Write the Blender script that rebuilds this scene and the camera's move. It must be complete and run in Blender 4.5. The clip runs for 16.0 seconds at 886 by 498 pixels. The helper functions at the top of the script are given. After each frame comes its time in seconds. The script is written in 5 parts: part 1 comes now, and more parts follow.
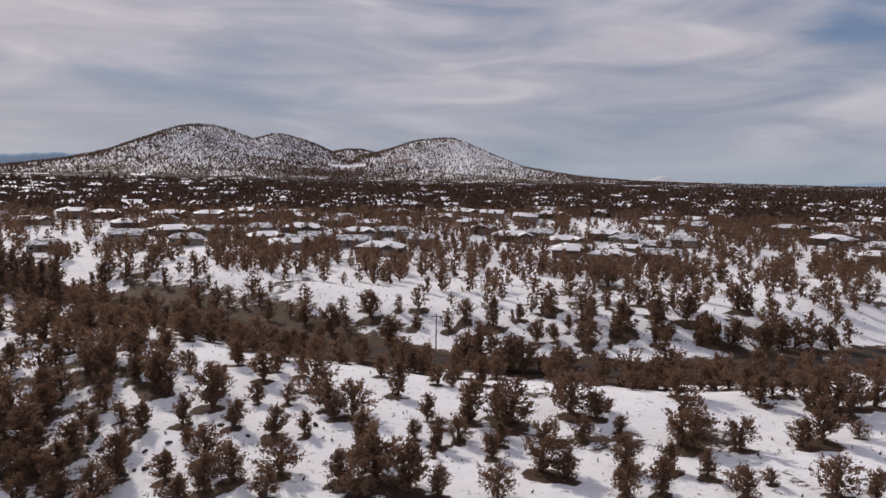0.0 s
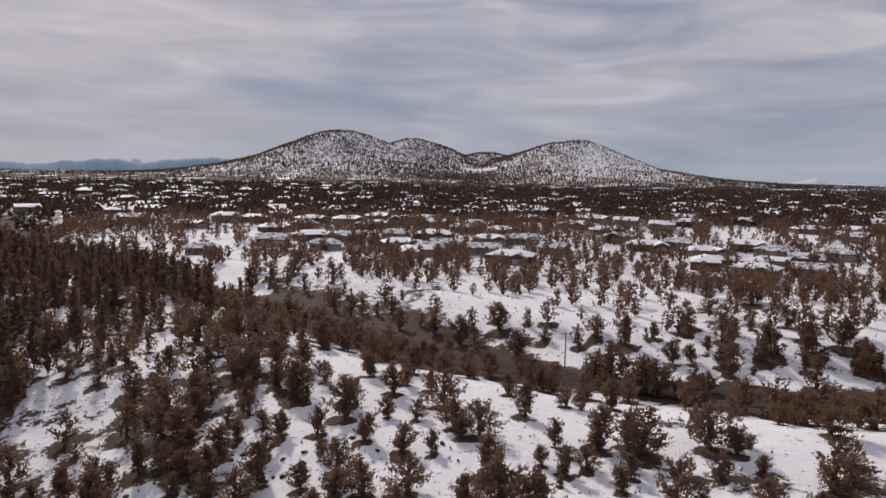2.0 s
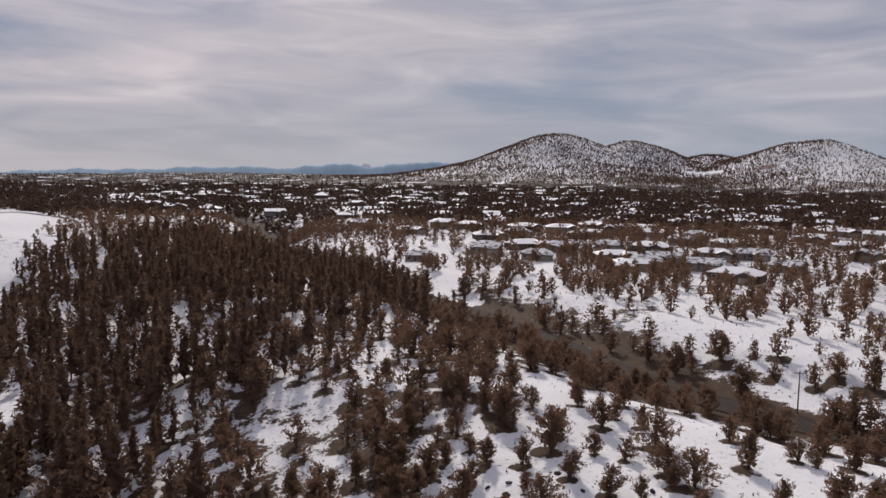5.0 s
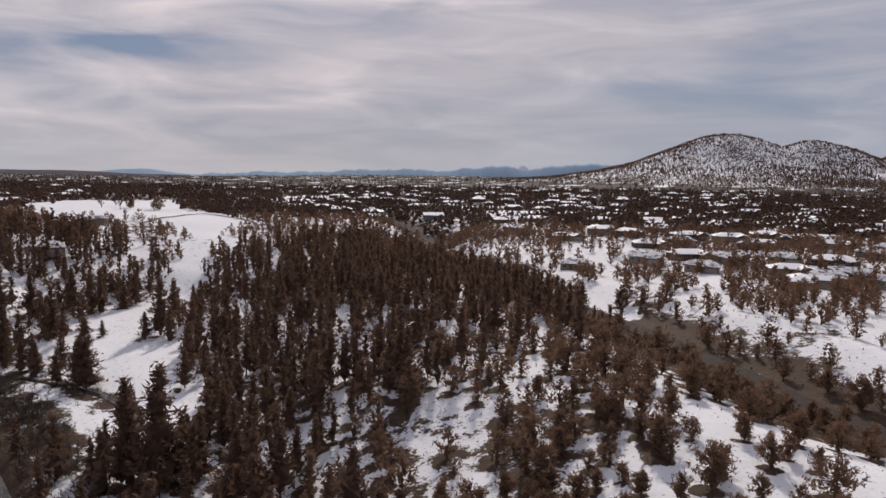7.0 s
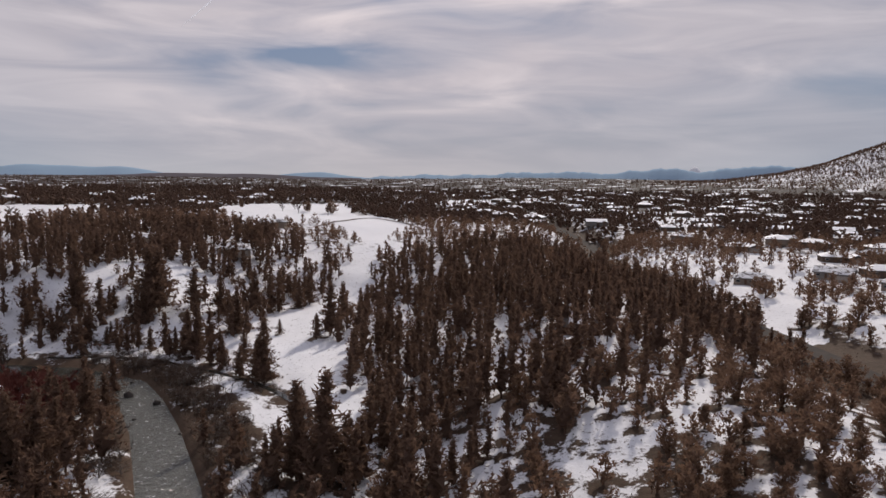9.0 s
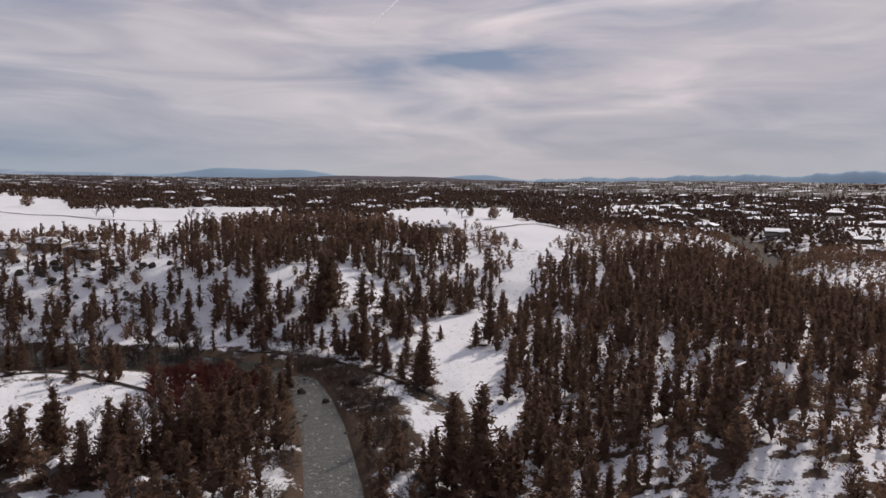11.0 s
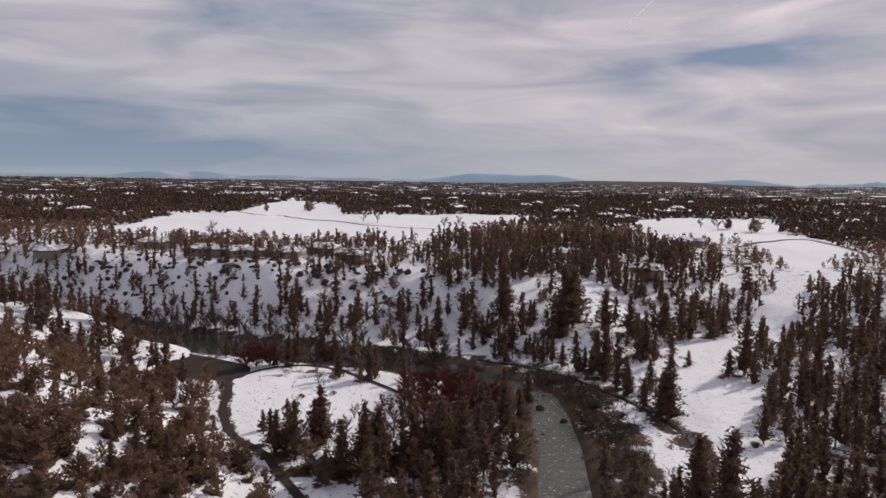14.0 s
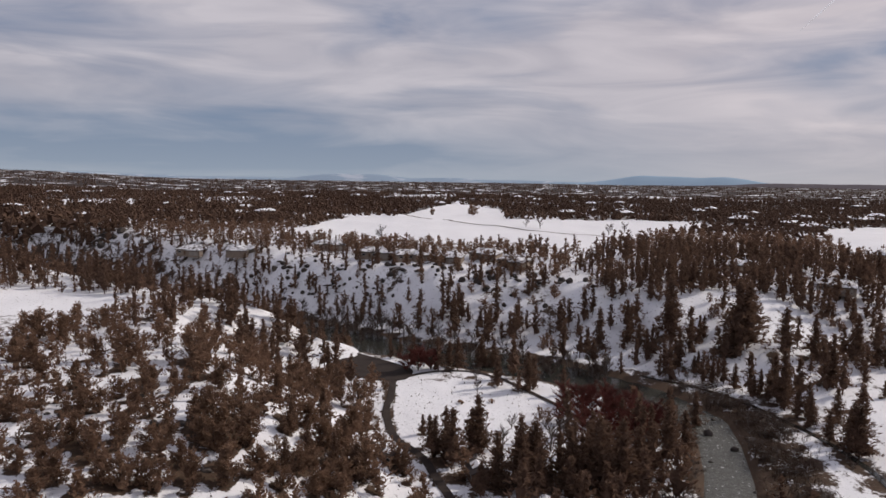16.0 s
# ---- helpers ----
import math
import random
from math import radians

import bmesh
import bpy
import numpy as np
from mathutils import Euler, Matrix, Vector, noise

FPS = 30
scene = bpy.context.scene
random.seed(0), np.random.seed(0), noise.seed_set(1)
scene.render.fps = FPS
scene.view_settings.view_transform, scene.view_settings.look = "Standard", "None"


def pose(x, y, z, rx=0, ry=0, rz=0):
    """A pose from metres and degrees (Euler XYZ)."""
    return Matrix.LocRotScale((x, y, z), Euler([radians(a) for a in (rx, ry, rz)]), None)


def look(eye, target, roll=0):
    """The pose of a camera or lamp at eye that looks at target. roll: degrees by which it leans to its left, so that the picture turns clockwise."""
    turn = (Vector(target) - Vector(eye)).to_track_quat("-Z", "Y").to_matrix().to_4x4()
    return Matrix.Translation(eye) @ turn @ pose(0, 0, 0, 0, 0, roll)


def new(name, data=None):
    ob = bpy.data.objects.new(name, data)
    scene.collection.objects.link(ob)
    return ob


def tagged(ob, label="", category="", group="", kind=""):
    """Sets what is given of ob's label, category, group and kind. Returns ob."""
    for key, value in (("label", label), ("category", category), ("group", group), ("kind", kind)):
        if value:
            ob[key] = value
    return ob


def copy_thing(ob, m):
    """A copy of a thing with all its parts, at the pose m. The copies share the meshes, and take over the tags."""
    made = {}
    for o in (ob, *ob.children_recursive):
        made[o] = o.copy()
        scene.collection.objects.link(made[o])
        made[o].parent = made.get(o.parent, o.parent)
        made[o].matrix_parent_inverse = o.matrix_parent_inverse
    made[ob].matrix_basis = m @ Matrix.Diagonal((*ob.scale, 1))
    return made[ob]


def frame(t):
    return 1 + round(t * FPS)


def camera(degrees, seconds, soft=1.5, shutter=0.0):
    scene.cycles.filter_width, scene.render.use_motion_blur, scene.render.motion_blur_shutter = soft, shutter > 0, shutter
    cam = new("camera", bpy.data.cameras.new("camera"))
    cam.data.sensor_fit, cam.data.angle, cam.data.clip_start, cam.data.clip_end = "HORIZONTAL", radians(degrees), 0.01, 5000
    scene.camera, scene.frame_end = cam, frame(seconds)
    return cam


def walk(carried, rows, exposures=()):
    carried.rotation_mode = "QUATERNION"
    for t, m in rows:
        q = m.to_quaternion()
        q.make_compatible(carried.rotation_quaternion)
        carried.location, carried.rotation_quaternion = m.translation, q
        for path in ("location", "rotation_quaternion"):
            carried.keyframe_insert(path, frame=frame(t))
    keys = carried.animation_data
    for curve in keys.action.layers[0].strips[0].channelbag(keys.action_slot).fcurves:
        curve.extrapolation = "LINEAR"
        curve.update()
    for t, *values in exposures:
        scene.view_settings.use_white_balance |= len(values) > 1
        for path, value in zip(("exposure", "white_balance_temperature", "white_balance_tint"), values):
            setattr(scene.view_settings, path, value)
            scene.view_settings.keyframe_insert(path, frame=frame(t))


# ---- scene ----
cam = camera(64.13, 16.0, soft=1.5)
# seconds, eye (metres above the river), yaw, pitch, roll
PATH = [
    (0.0, 0.00, -0.00, 47.00, 0.10, -5.67, -0.96),
    (0.5, -0.01, 0.16, 47.62, 2.62, -5.65, -0.93),
    (1.0, -0.01, 0.33, 48.24, 5.26, -5.64, -0.96),
    (1.5, -0.02, 0.51, 48.87, 7.94, -5.65, -0.92),
    (2.0, -0.01, 0.71, 49.50, 10.66, -5.63, -0.88),
    (2.5, -0.01, 0.94, 50.13, 13.42, -5.63, -0.86),
    (3.0, -0.03, 1.18, 50.75, 16.22, -5.61, -0.84),
    (3.5, -0.08, 1.43, 51.39, 19.02, -5.63, -0.86),
    (4.0, -0.15, 1.68, 52.02, 21.82, -5.63, -0.83),
    (6.5, -0.66, 2.93, 55.11, 37.29, -5.72, -0.86),
    (7.0, -0.76, 3.18, 55.72, 40.43, -5.70, -0.86),
    (7.5, -0.87, 3.44, 56.32, 43.62, -5.70, -0.82),
    (8.0, -0.99, 3.68, 56.93, 46.83, -5.69, -0.80),
    (8.5, -1.11, 3.91, 57.54, 50.15, -5.69, -0.78),
    (9.0, -1.23, 4.09, 58.16, 53.48, -5.68, -0.83),
    (11.5, -1.82, 4.76, 61.30, 69.83, -5.69, -0.88),
    (12.0, -1.97, 4.90, 61.93, 73.09, -5.69, -0.85),
    (12.5, -2.15, 5.04, 62.56, 76.39, -5.67, -0.85),
    (13.0, -2.35, 5.17, 63.19, 79.71, -5.64, -0.85),
    (13.5, -2.54, 5.29, 63.80, 83.05, -5.63, -0.85),
    (14.0, -2.72, 5.39, 64.40, 86.37, -5.62, -0.87),
    (14.5, -2.88, 5.47, 64.99, 89.71, -5.61, -0.87),
    (15.0, -3.02, 5.56, 65.56, 93.04, -5.62, -0.90),
    (15.5, -3.14, 5.65, 66.13, 96.33, -5.63, -0.88),
    (16.0, -3.26, 5.73, 66.69, 99.54, -5.64, -0.85),
]
walk(cam, [(t, pose(x, y, z, 90 + pitch, roll, yaw)) for t, x, y, z, yaw, pitch, roll in PATH], exposures=[(0.0, 0.05, 6650, 12), (16.0, 0.05, 6650, 12)])

# ---- world, sun, exposure ----
SUN_AZ, SUN_EL = 34.0, 33.0          # degrees left of +y, degrees up

world = bpy.data.worlds.new("winter_sky")
scene.world = world
world.use_nodes = True
wn, wl = world.node_tree.nodes, world.node_tree.links
wn.clear()


def wnode(kind, **vals):
    n = wn.new(kind)
    for k, v in vals.items():
        n.inputs[k].default_value = v
    return n


w_out = wn.new("ShaderNodeOutputWorld")
w_bg = wnode("ShaderNodeBackground", Strength=1.0)
w_sky = wn.new("ShaderNodeTexSky")
w_sky.sky_type = "NISHITA"
w_sky.sun_disc = False
w_sky.sun_elevation = radians(SUN_EL)
w_sky.sun_rotation = radians(-SUN_AZ)
w_sky.air_density, w_sky.dust_density, w_sky.ozone_density = 1.2, 1.5, 1.0
w_skyscale = wn.new("ShaderNodeVectorMath")
w_skyscale.operation = "SCALE"
w_skyscale.inputs["Scale"].default_value = 0.05
wl.new(w_sky.outputs["Color"], w_skyscale.inputs[0])
w_tc = wn.new("ShaderNodeTexCoord")
w_sep = wn.new("ShaderNodeSeparateXYZ")
wl.new(w_tc.outputs["Generated"], w_sep.inputs[0])


def wmath(op, a, b=None, clamp=False):
    n = wn.new("ShaderNodeMath")
    n.operation = op
    n.use_clamp = clamp
    for i, v in enumerate((a, b)):
        if v is None:
            continue
        if isinstance(v, (int, float)):
            n.inputs[i].default_value = v
        else:
            wl.new(v, n.inputs[i])
    return n.outputs[0]


# cirrus in long level streaks: azimuth (left of +y) and elevation in degrees
w_el = wmath("MULTIPLY", wmath("ARCSINE", w_sep.outputs["Z"]), 57.296)
w_az = wmath("MULTIPLY", wmath("ARCTAN2", wmath("MULTIPLY", w_sep.outputs["X"], -1.0), w_sep.outputs["Y"]), 57.296)
w_comb = wn.new("ShaderNodeCombineXYZ")
wl.new(w_az, w_comb.inputs[0])
wl.new(w_el, w_comb.inputs[1])


def wnoise(scale, detail, rough, dist, shift, stretch=(1, 1, 1), turn=0.0):
    m = wn.new("ShaderNodeMapping")
    m.inputs["Location"].default_value = shift
    m.inputs["Scale"].default_value = stretch
    m.inputs["Rotation"].default_value = (0, 0, radians(turn))
    wl.new(w_comb.outputs[0], m.inputs["Vector"])
    n = wnode("ShaderNodeTexNoise", Scale=scale, Detail=detail, Roughness=rough, Distortion=dist)
    wl.new(m.outputs[0], n.inputs["Vector"])
    return n.outputs["Fac"]


def wramp(fac, stops):
    n = wn.new("ShaderNodeValToRGB")
    e = n.color_ramp.elements
    while len(e) < len(stops):
        e.new(0.5)
    for el, (p, cval) in zip(e, stops):
        el.position = p
        el.color = (*cval, 1)
    wl.new(fac, n.inputs[0])
    return n.outputs["Color"]


def wmix(fac, a, b):
    n = wn.new("ShaderNodeMix")
    n.data_type = "RGBA"
    for key, v in (("Factor", fac), ("A", a), ("B", b)):
        if isinstance(v, tuple):
            n.inputs[key].default_value = (*v, 1)
        elif isinstance(v, float):
            n.inputs[key].default_value = v
        else:
            wl.new(v, n.inputs[key])
    return n.outputs["Result"]


w_n1 = wnoise(0.055, 4, 0.5, 0.6, (3.1, 1.7, 0), (0.75, 3.2, 1), 2)
w_n2 = wnoise(0.14, 5, 0.52, 0.8, (9.3, 4.2, 2), (0.5, 2.7, 1), -2)
w_mix = wmath("ADD", wmath("MULTIPLY", w_n1, 0.62), wmath("MULTIPLY", w_n2, 0.38))
# banks of cloud and gaps between them: azimuth, elevation, their spreads, more or less cloud
for c_az, c_el, s_az, s_el, gain in ((-20.5, 10.2, 5.5, 1.7, 0.14), (-29, 11.6, 5, 2.2, -0.15), (-8.5, 11.4, 4.5, 0.9, -0.11), (11, 5.7, 9, 1.0, -0.11), (64, 9.3, 3.6, 1.0, -0.17), (60.2, 5.6, 2.6, 0.45, -0.09),
                                     (20, 7.2, 8, 0.8, -0.11), (124, 2.2, 17, 2.3, -0.32), (104, 1.7, 9, 1.5, -0.22), (36, 9.6, 12, 3.4, 0.08), (88, 8.5, 15, 4.0, 0.10), (24, 10.2, 7, 1.8, 0.07), (114, 9, 14, 4, 0.09)):
    ga = wmath("POWER", wmath("DIVIDE", wmath("SUBTRACT", w_az, c_az), s_az), 2.0)
    ge = wmath("POWER", wmath("DIVIDE", wmath("SUBTRACT", w_el, c_el), s_el), 2.0)
    w_mix = wmath("ADD", w_mix, wmath("MULTIPLY", wmath("EXPONENT", wmath("MULTIPLY", wmath("ADD", ga, ge), -1.0)), gain))
w_cover = wramp(w_mix, [(0.31, (0.0,) * 3), (0.44, (0.60,) * 3), (0.60, (1.0,) * 3)])
w_shade = wramp(w_n2, [(0.30, (0.40, 0.375, 0.42)), (0.5, (0.49, 0.455, 0.49)), (0.70, (0.60, 0.55, 0.575))])
# the clouds are thinner and brighter round the sun's side of the sky
w_sunny = wmath("EXPONENT", wmath("MULTIPLY", wmath("POWER", wmath("DIVIDE", wmath("SUBTRACT", w_az, 58.0), 26.0), 2.0), -1.0))
w_lit = wn.new("ShaderNodeVectorMath")
w_lit.operation = "MULTIPLY"
wl.new(w_shade, w_lit.inputs[0])
wl.new(wmix(w_sunny, (0.885, 0.935, 0.985), (1.19, 1.19, 1.185)), w_lit.inputs[1])
w_tint = wmix(0.8, w_skyscale.outputs[0], (0.132, 0.205, 0.36))
w_low = wmath("MULTIPLY", wmath("EXPONENT", wmath("MULTIPLY", wmath("MAXIMUM", w_el, 0.0), -0.24)), 0.85)
w_haze = wmix(w_sunny, (0.30, 0.365, 0.44), (0.47, 0.46, 0.485))
w_all = wmix(w_low, wmix(w_cover, w_tint, w_lit.outputs[0]), w_haze)
wl.new(w_all, w_bg.inputs["Color"])
wl.new(w_bg.outputs[0], w_out.inputs["Surface"])

sun_data = bpy.data.lights.new("sun", "SUN")
sun_data.energy, sun_data.angle, sun_data.color = 2.7, radians(2.5), (1.0, 0.93, 0.85)
sun = new("sun", sun_data)
sun_dir = Vector((-math.sin(radians(SUN_AZ)) * math.cos(radians(SUN_EL)), math.cos(radians(SUN_AZ)) * math.cos(radians(SUN_EL)), math.sin(radians(SUN_EL))))
sun.matrix_world = look(sun_dir * 300, (0, 0, 0))

# ---- materials ----


class Mat:
    """A small builder for one node material."""

    def __init__(self, name, rough=0.8, metal=0.0, spec=0.3):
        self.mat = bpy.data.materials.new(name)
        self.mat.use_nodes = True
        self.n, self.l = self.mat.node_tree.nodes, self.mat.node_tree.links
        self.bsdf = self.n["Principled BSDF"]
        self.bsdf.inputs["Roughness"].default_value = rough
        self.bsdf.inputs["Metallic"].default_value = metal
        self.bsdf.inputs["Specular IOR Level"].default_value = spec
        self.tc = self.n.new("ShaderNodeTexCoord").outputs["Object"]
        self.geo = self.n.new("ShaderNodeNewGeometry")

    def noise(self, scale, detail=4, rough=0.6, dist=0.0, vec=None, stretch=None):
        vec = vec or self.geo.outputs["Position"]
        if stretch:
            m = self.n.new("ShaderNodeMapping")
            m.inputs["Scale"].default_value = stretch
            self.l.new(vec, m.inputs["Vector"])
            vec = m.outputs[0]
        t = self.n.new("ShaderNodeTexNoise")
        for k, v in (("Scale", scale), ("Detail", detail), ("Roughness", rough), ("Distortion", dist)):
            t.inputs[k].default_value = v
        self.l.new(vec, t.inputs["Vector"])
        return t.outputs["Fac"]

    def ramp(self, fac, *stops):
        t = self.n.new("ShaderNodeValToRGB")
        e = t.color_ramp.elements
        while len(e) < len(stops):
            e.new(0.5)
        for el, (p, cval) in zip(e, stops):
            el.position = p
            cval = (cval,) * 3 if isinstance(cval, (int, float)) else cval
            el.color = (*cval, 1)
        self.l.new(fac, t.inputs[0])
        return t.outputs["Color"]

    def mix(self, fac, a, b, mode="MIX"):
        t = self.n.new("ShaderNodeMix")
        t.data_type, t.blend_type = "RGBA", mode
        for key, v in (("Factor", fac), ("A", a), ("B", b)):
            if isinstance(v, tuple):
                t.inputs[key].default_value = (*v, 1) if len(v) == 3 else v
            elif isinstance(v, (int, float)):
                t.inputs[key].default_value = v
            else:
                self.l.new(v, t.inputs[key])
        return t.outputs["Result"]

    def math(self, op, a, b=0.0, clamp=False):
        t = self.n.new("ShaderNodeMath")
        t.operation, t.use_clamp = op, clamp
        for i, v in enumerate((a, b)):
            if isinstance(v, (int, float)):
                t.inputs[i].default_value = v
            else:
                self.l.new(v, t.inputs[i])
        return t.outputs[0]

    def attr(self, name):
        t = self.n.new("ShaderNodeAttribute")
        t.attribute_name = name
        return t.outputs["Fac"]

    def island(self):
        return self.geo.outputs["Random Per Island"]

    def random(self):
        return self.n.new("ShaderNodeObjectInfo").outputs["Random"]

    def color(self, c):
        if isinstance(c, tuple):
            self.bsdf.inputs["Base Color"].default_value = (*c, 1)
        else:
            self.l.new(c, self.bsdf.inputs["Base Color"])
        return self

    def rough(self, r):
        self.l.new(r, self.bsdf.inputs["Roughness"])
        return self

    def bump(self, fac, strength=0.5, distance=0.1):
        t = self.n.new("ShaderNodeBump")
        t.inputs["Strength"].default_value, t.inputs["Distance"].default_value = strength, distance
        self.l.new(fac, t.inputs["Height"])
        self.l.new(t.outputs[0], self.bsdf.inputs["Normal"])
        return self


def plain(name, lo, hi, scale=1.0, rough=0.8, bump=0.3, metal=0.0):
    m = Mat(name, rough, metal, 0.12 if rough > 0.7 else 0.4)
    f = m.noise(scale, 5, 0.65)
    m.color(m.ramp(f, (0.3, lo), (0.7, hi)))
    if bump:
        m.bump(m.noise(scale * 6, 3), bump, 0.05)
    return m.mat


def make_ground():
    m = Mat("snow_and_soil", 0.85, spec=0.08)
    big, mid, fine = m.noise(0.012, 5, 0.6), m.noise(0.16, 6, 0.65), m.noise(1.4, 4, 0.7)
    snow = m.mix(fine, (0.72, 0.72, 0.745), (0.86, 0.855, 0.87))
    snow = m.mix(m.ramp(m.noise(0.05, 4), (0.35, 0.0), (0.7, 0.35)), snow, (0.70, 0.69, 0.705))
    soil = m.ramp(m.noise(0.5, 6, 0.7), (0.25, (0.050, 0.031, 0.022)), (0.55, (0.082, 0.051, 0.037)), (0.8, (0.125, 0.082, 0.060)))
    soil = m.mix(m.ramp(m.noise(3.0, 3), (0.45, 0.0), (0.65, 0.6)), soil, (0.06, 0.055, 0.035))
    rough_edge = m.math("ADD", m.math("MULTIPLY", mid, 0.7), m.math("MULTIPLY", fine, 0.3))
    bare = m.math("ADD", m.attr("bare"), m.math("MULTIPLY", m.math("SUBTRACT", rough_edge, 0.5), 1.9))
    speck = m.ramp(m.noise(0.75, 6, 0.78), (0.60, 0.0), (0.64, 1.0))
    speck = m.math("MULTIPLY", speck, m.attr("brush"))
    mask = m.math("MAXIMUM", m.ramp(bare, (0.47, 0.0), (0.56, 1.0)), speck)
    # far soil is painted dark for distant woods and the shade among them
    soil = m.mix(m.attr("woods_shade"), soil, (0.044, 0.032, 0.028))
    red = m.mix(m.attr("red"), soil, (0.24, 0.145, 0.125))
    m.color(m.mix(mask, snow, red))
    m.bump(m.math("ADD", m.math("MULTIPLY", mid, 1.0), m.math("MULTIPLY", fine, 0.25)), 0.55, 1.0)
    return m.mat


def make_leaf(name, dark, mid, light):
    m = Mat(name, 0.85, spec=0.15)
    a = m.ramp(m.island(), (0.0, dark), (0.55, mid), (1.0, light))
    b = m.mix(m.ramp(m.random(), (0.0, 0.0), (1.0, 0.4)), a, mid)
    c = m.mix(m.ramp(m.noise(5.0, 2), (0.4, 0.0), (0.7, 0.22)), b, dark)
    m.color(c)
    thin = m.n.new("ShaderNodeBsdfTranslucent")
    m.l.new(c, thin.inputs["Color"])
    both = m.n.new("ShaderNodeMixShader")
    both.inputs["Fac"].default_value = 0.42
    m.l.new(m.bsdf.outputs[0], both.inputs[1])
    m.l.new(thin.outputs[0], both.inputs[2])
    m.l.new(both.outputs[0], m.n["Material Output"].inputs["Surface"])
    return m.mat


GROUND = make_ground()
JUNIPER = make_leaf("juniper_foliage", (0.168, 0.101, 0.069), (0.200, 0.122, 0.083), (0.240, 0.151, 0.099))
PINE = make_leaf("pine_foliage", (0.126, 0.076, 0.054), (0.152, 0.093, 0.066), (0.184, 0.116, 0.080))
WILLOW = make_leaf("bare_twigs", (0.070, 0.044, 0.034), (0.108, 0.070, 0.054), (0.150, 0.102, 0.080))
RED_TWIG = make_leaf("red_twigs", (0.145, 0.048, 0.040), (0.200, 0.066, 0.054), (0.245, 0.090, 0.072))
BARK = plain("bark", (0.045, 0.030, 0.022), (0.13, 0.085, 0.060), 3.0)
GREY_BARK = plain("grey_bark", (0.10, 0.085, 0.075), (0.22, 0.19, 0.17), 3.0)
BASALT = plain("basalt", (0.030, 0.026, 0.024), (0.105, 0.088, 0.078), 0.8, 0.9, 0.8)
ASPHALT = plain("asphalt", (0.030, 0.023, 0.020), (0.052, 0.040, 0.035), 0.35, 0.9, 0.1)
CINDER = plain("cinder_gravel", (0.095, 0.065, 0.055), (0.17, 0.12, 0.10), 0.9, 0.95, 0.6)
SNOW = plain("snow_cover", (0.74, 0.74, 0.77), (0.88, 0.87, 0.89), 0.4, 0.7, 0.15)
WALLS = [plain("painted_siding_%s" % n, tuple(v * 0.8 for v in cc), cc, 0.7, 0.8, 0.1) for n, cc in
         (("tan", (0.30, 0.24, 0.19)), ("grey", (0.25, 0.225, 0.205)), ("brown", (0.12, 0.085, 0.065)))]
def make_patchy():
    m = Mat("patchy_roof_snow", 0.85, spec=0.1)
    f = m.ramp(m.noise(0.55, 5, 0.65), (0.42, 0.0), (0.52, 1.0))
    m.color(m.mix(f, (0.085, 0.066, 0.058), m.mix(m.noise(2.0), (0.62, 0.62, 0.65), (0.76, 0.76, 0.78))))
    return m.bump(f, 0.6, 0.1).mat


PATCHY = make_patchy()
SHINGLE = plain("roof_shingle", (0.055, 0.046, 0.042), (0.11, 0.092, 0.085), 1.5, 0.9, 0.3)
TRIM = plain("pale_trim", (0.40, 0.38, 0.35), (0.52, 0.49, 0.46), 2.0, 0.6, 0.0)
DOOR = plain("garage_door_paint", (0.26, 0.23, 0.20), (0.36, 0.32, 0.28), 1.0, 0.6, 0.0)
WOOD = plain("weathered_wood", (0.10, 0.060, 0.040), (0.20, 0.125, 0.085), 2.5, 0.85, 0.3)
TIMBER = plain("stained_timber", (0.10, 0.050, 0.036), (0.17, 0.085, 0.060), 2.0, 0.85, 0.3)
GLASS = Mat("window_glass", 0.08, spec=0.6).color((0.02, 0.024, 0.03)).mat


def make_water():
    m = Mat("river_water", 0.06, spec=0.5)
    deep = m.ramp(m.noise(0.09, 4), (0.3, (0.022, 0.024, 0.021)), (0.7, (0.050, 0.050, 0.043)))
    deep = m.mix(m.attr("rapid"), deep, (0.105, 0.105, 0.092))
    # white flecks: foam of the rapids, and sparkle of light painted in with it
    foam_sparkle = m.ramp(m.noise(0.75, 6, 0.75, 0.6), (0.595, 0.0), (0.70, 1.0))
    foam_sparkle = m.math("MULTIPLY", foam_sparkle, m.attr("rapid"))
    m.color(m.mix(foam_sparkle, deep, (0.60, 0.60, 0.60)))
    m.rough(m.math("ADD", m.math("MULTIPLY", foam_sparkle, 0.6), m.math("ADD", m.math("MULTIPLY", m.attr("rapid"), 0.12), 0.05)))
    waves = m.math("ADD", m.noise(0.9, 5, 0.65, 0.8), m.math("MULTIPLY", m.noise(0.25, 3), 0.8))
    t = m.n.new("ShaderNodeBump")
    t.inputs["Distance"].default_value = 0.6
    m.l.new(m.math("ADD", m.math("MULTIPLY", m.attr("rapid"), 0.55), 0.05), t.inputs["Strength"])
    m.l.new(waves, t.inputs["Height"])
    m.l.new(t.outputs[0], m.bsdf.inputs["Normal"])
    return m.mat


WATER = make_water()


def make_ridge(name, rock, snowy, amount):
    m = Mat(name, 0.95, spec=0.0)
    f = m.ramp(m.noise(0.004, 6, 0.65, stretch=(1, 1, 4)), (0.62 - amount, 0.0), (0.70 - amount, 1.0))
    m.color(m.mix(f, rock, snowy))
    return m.mat


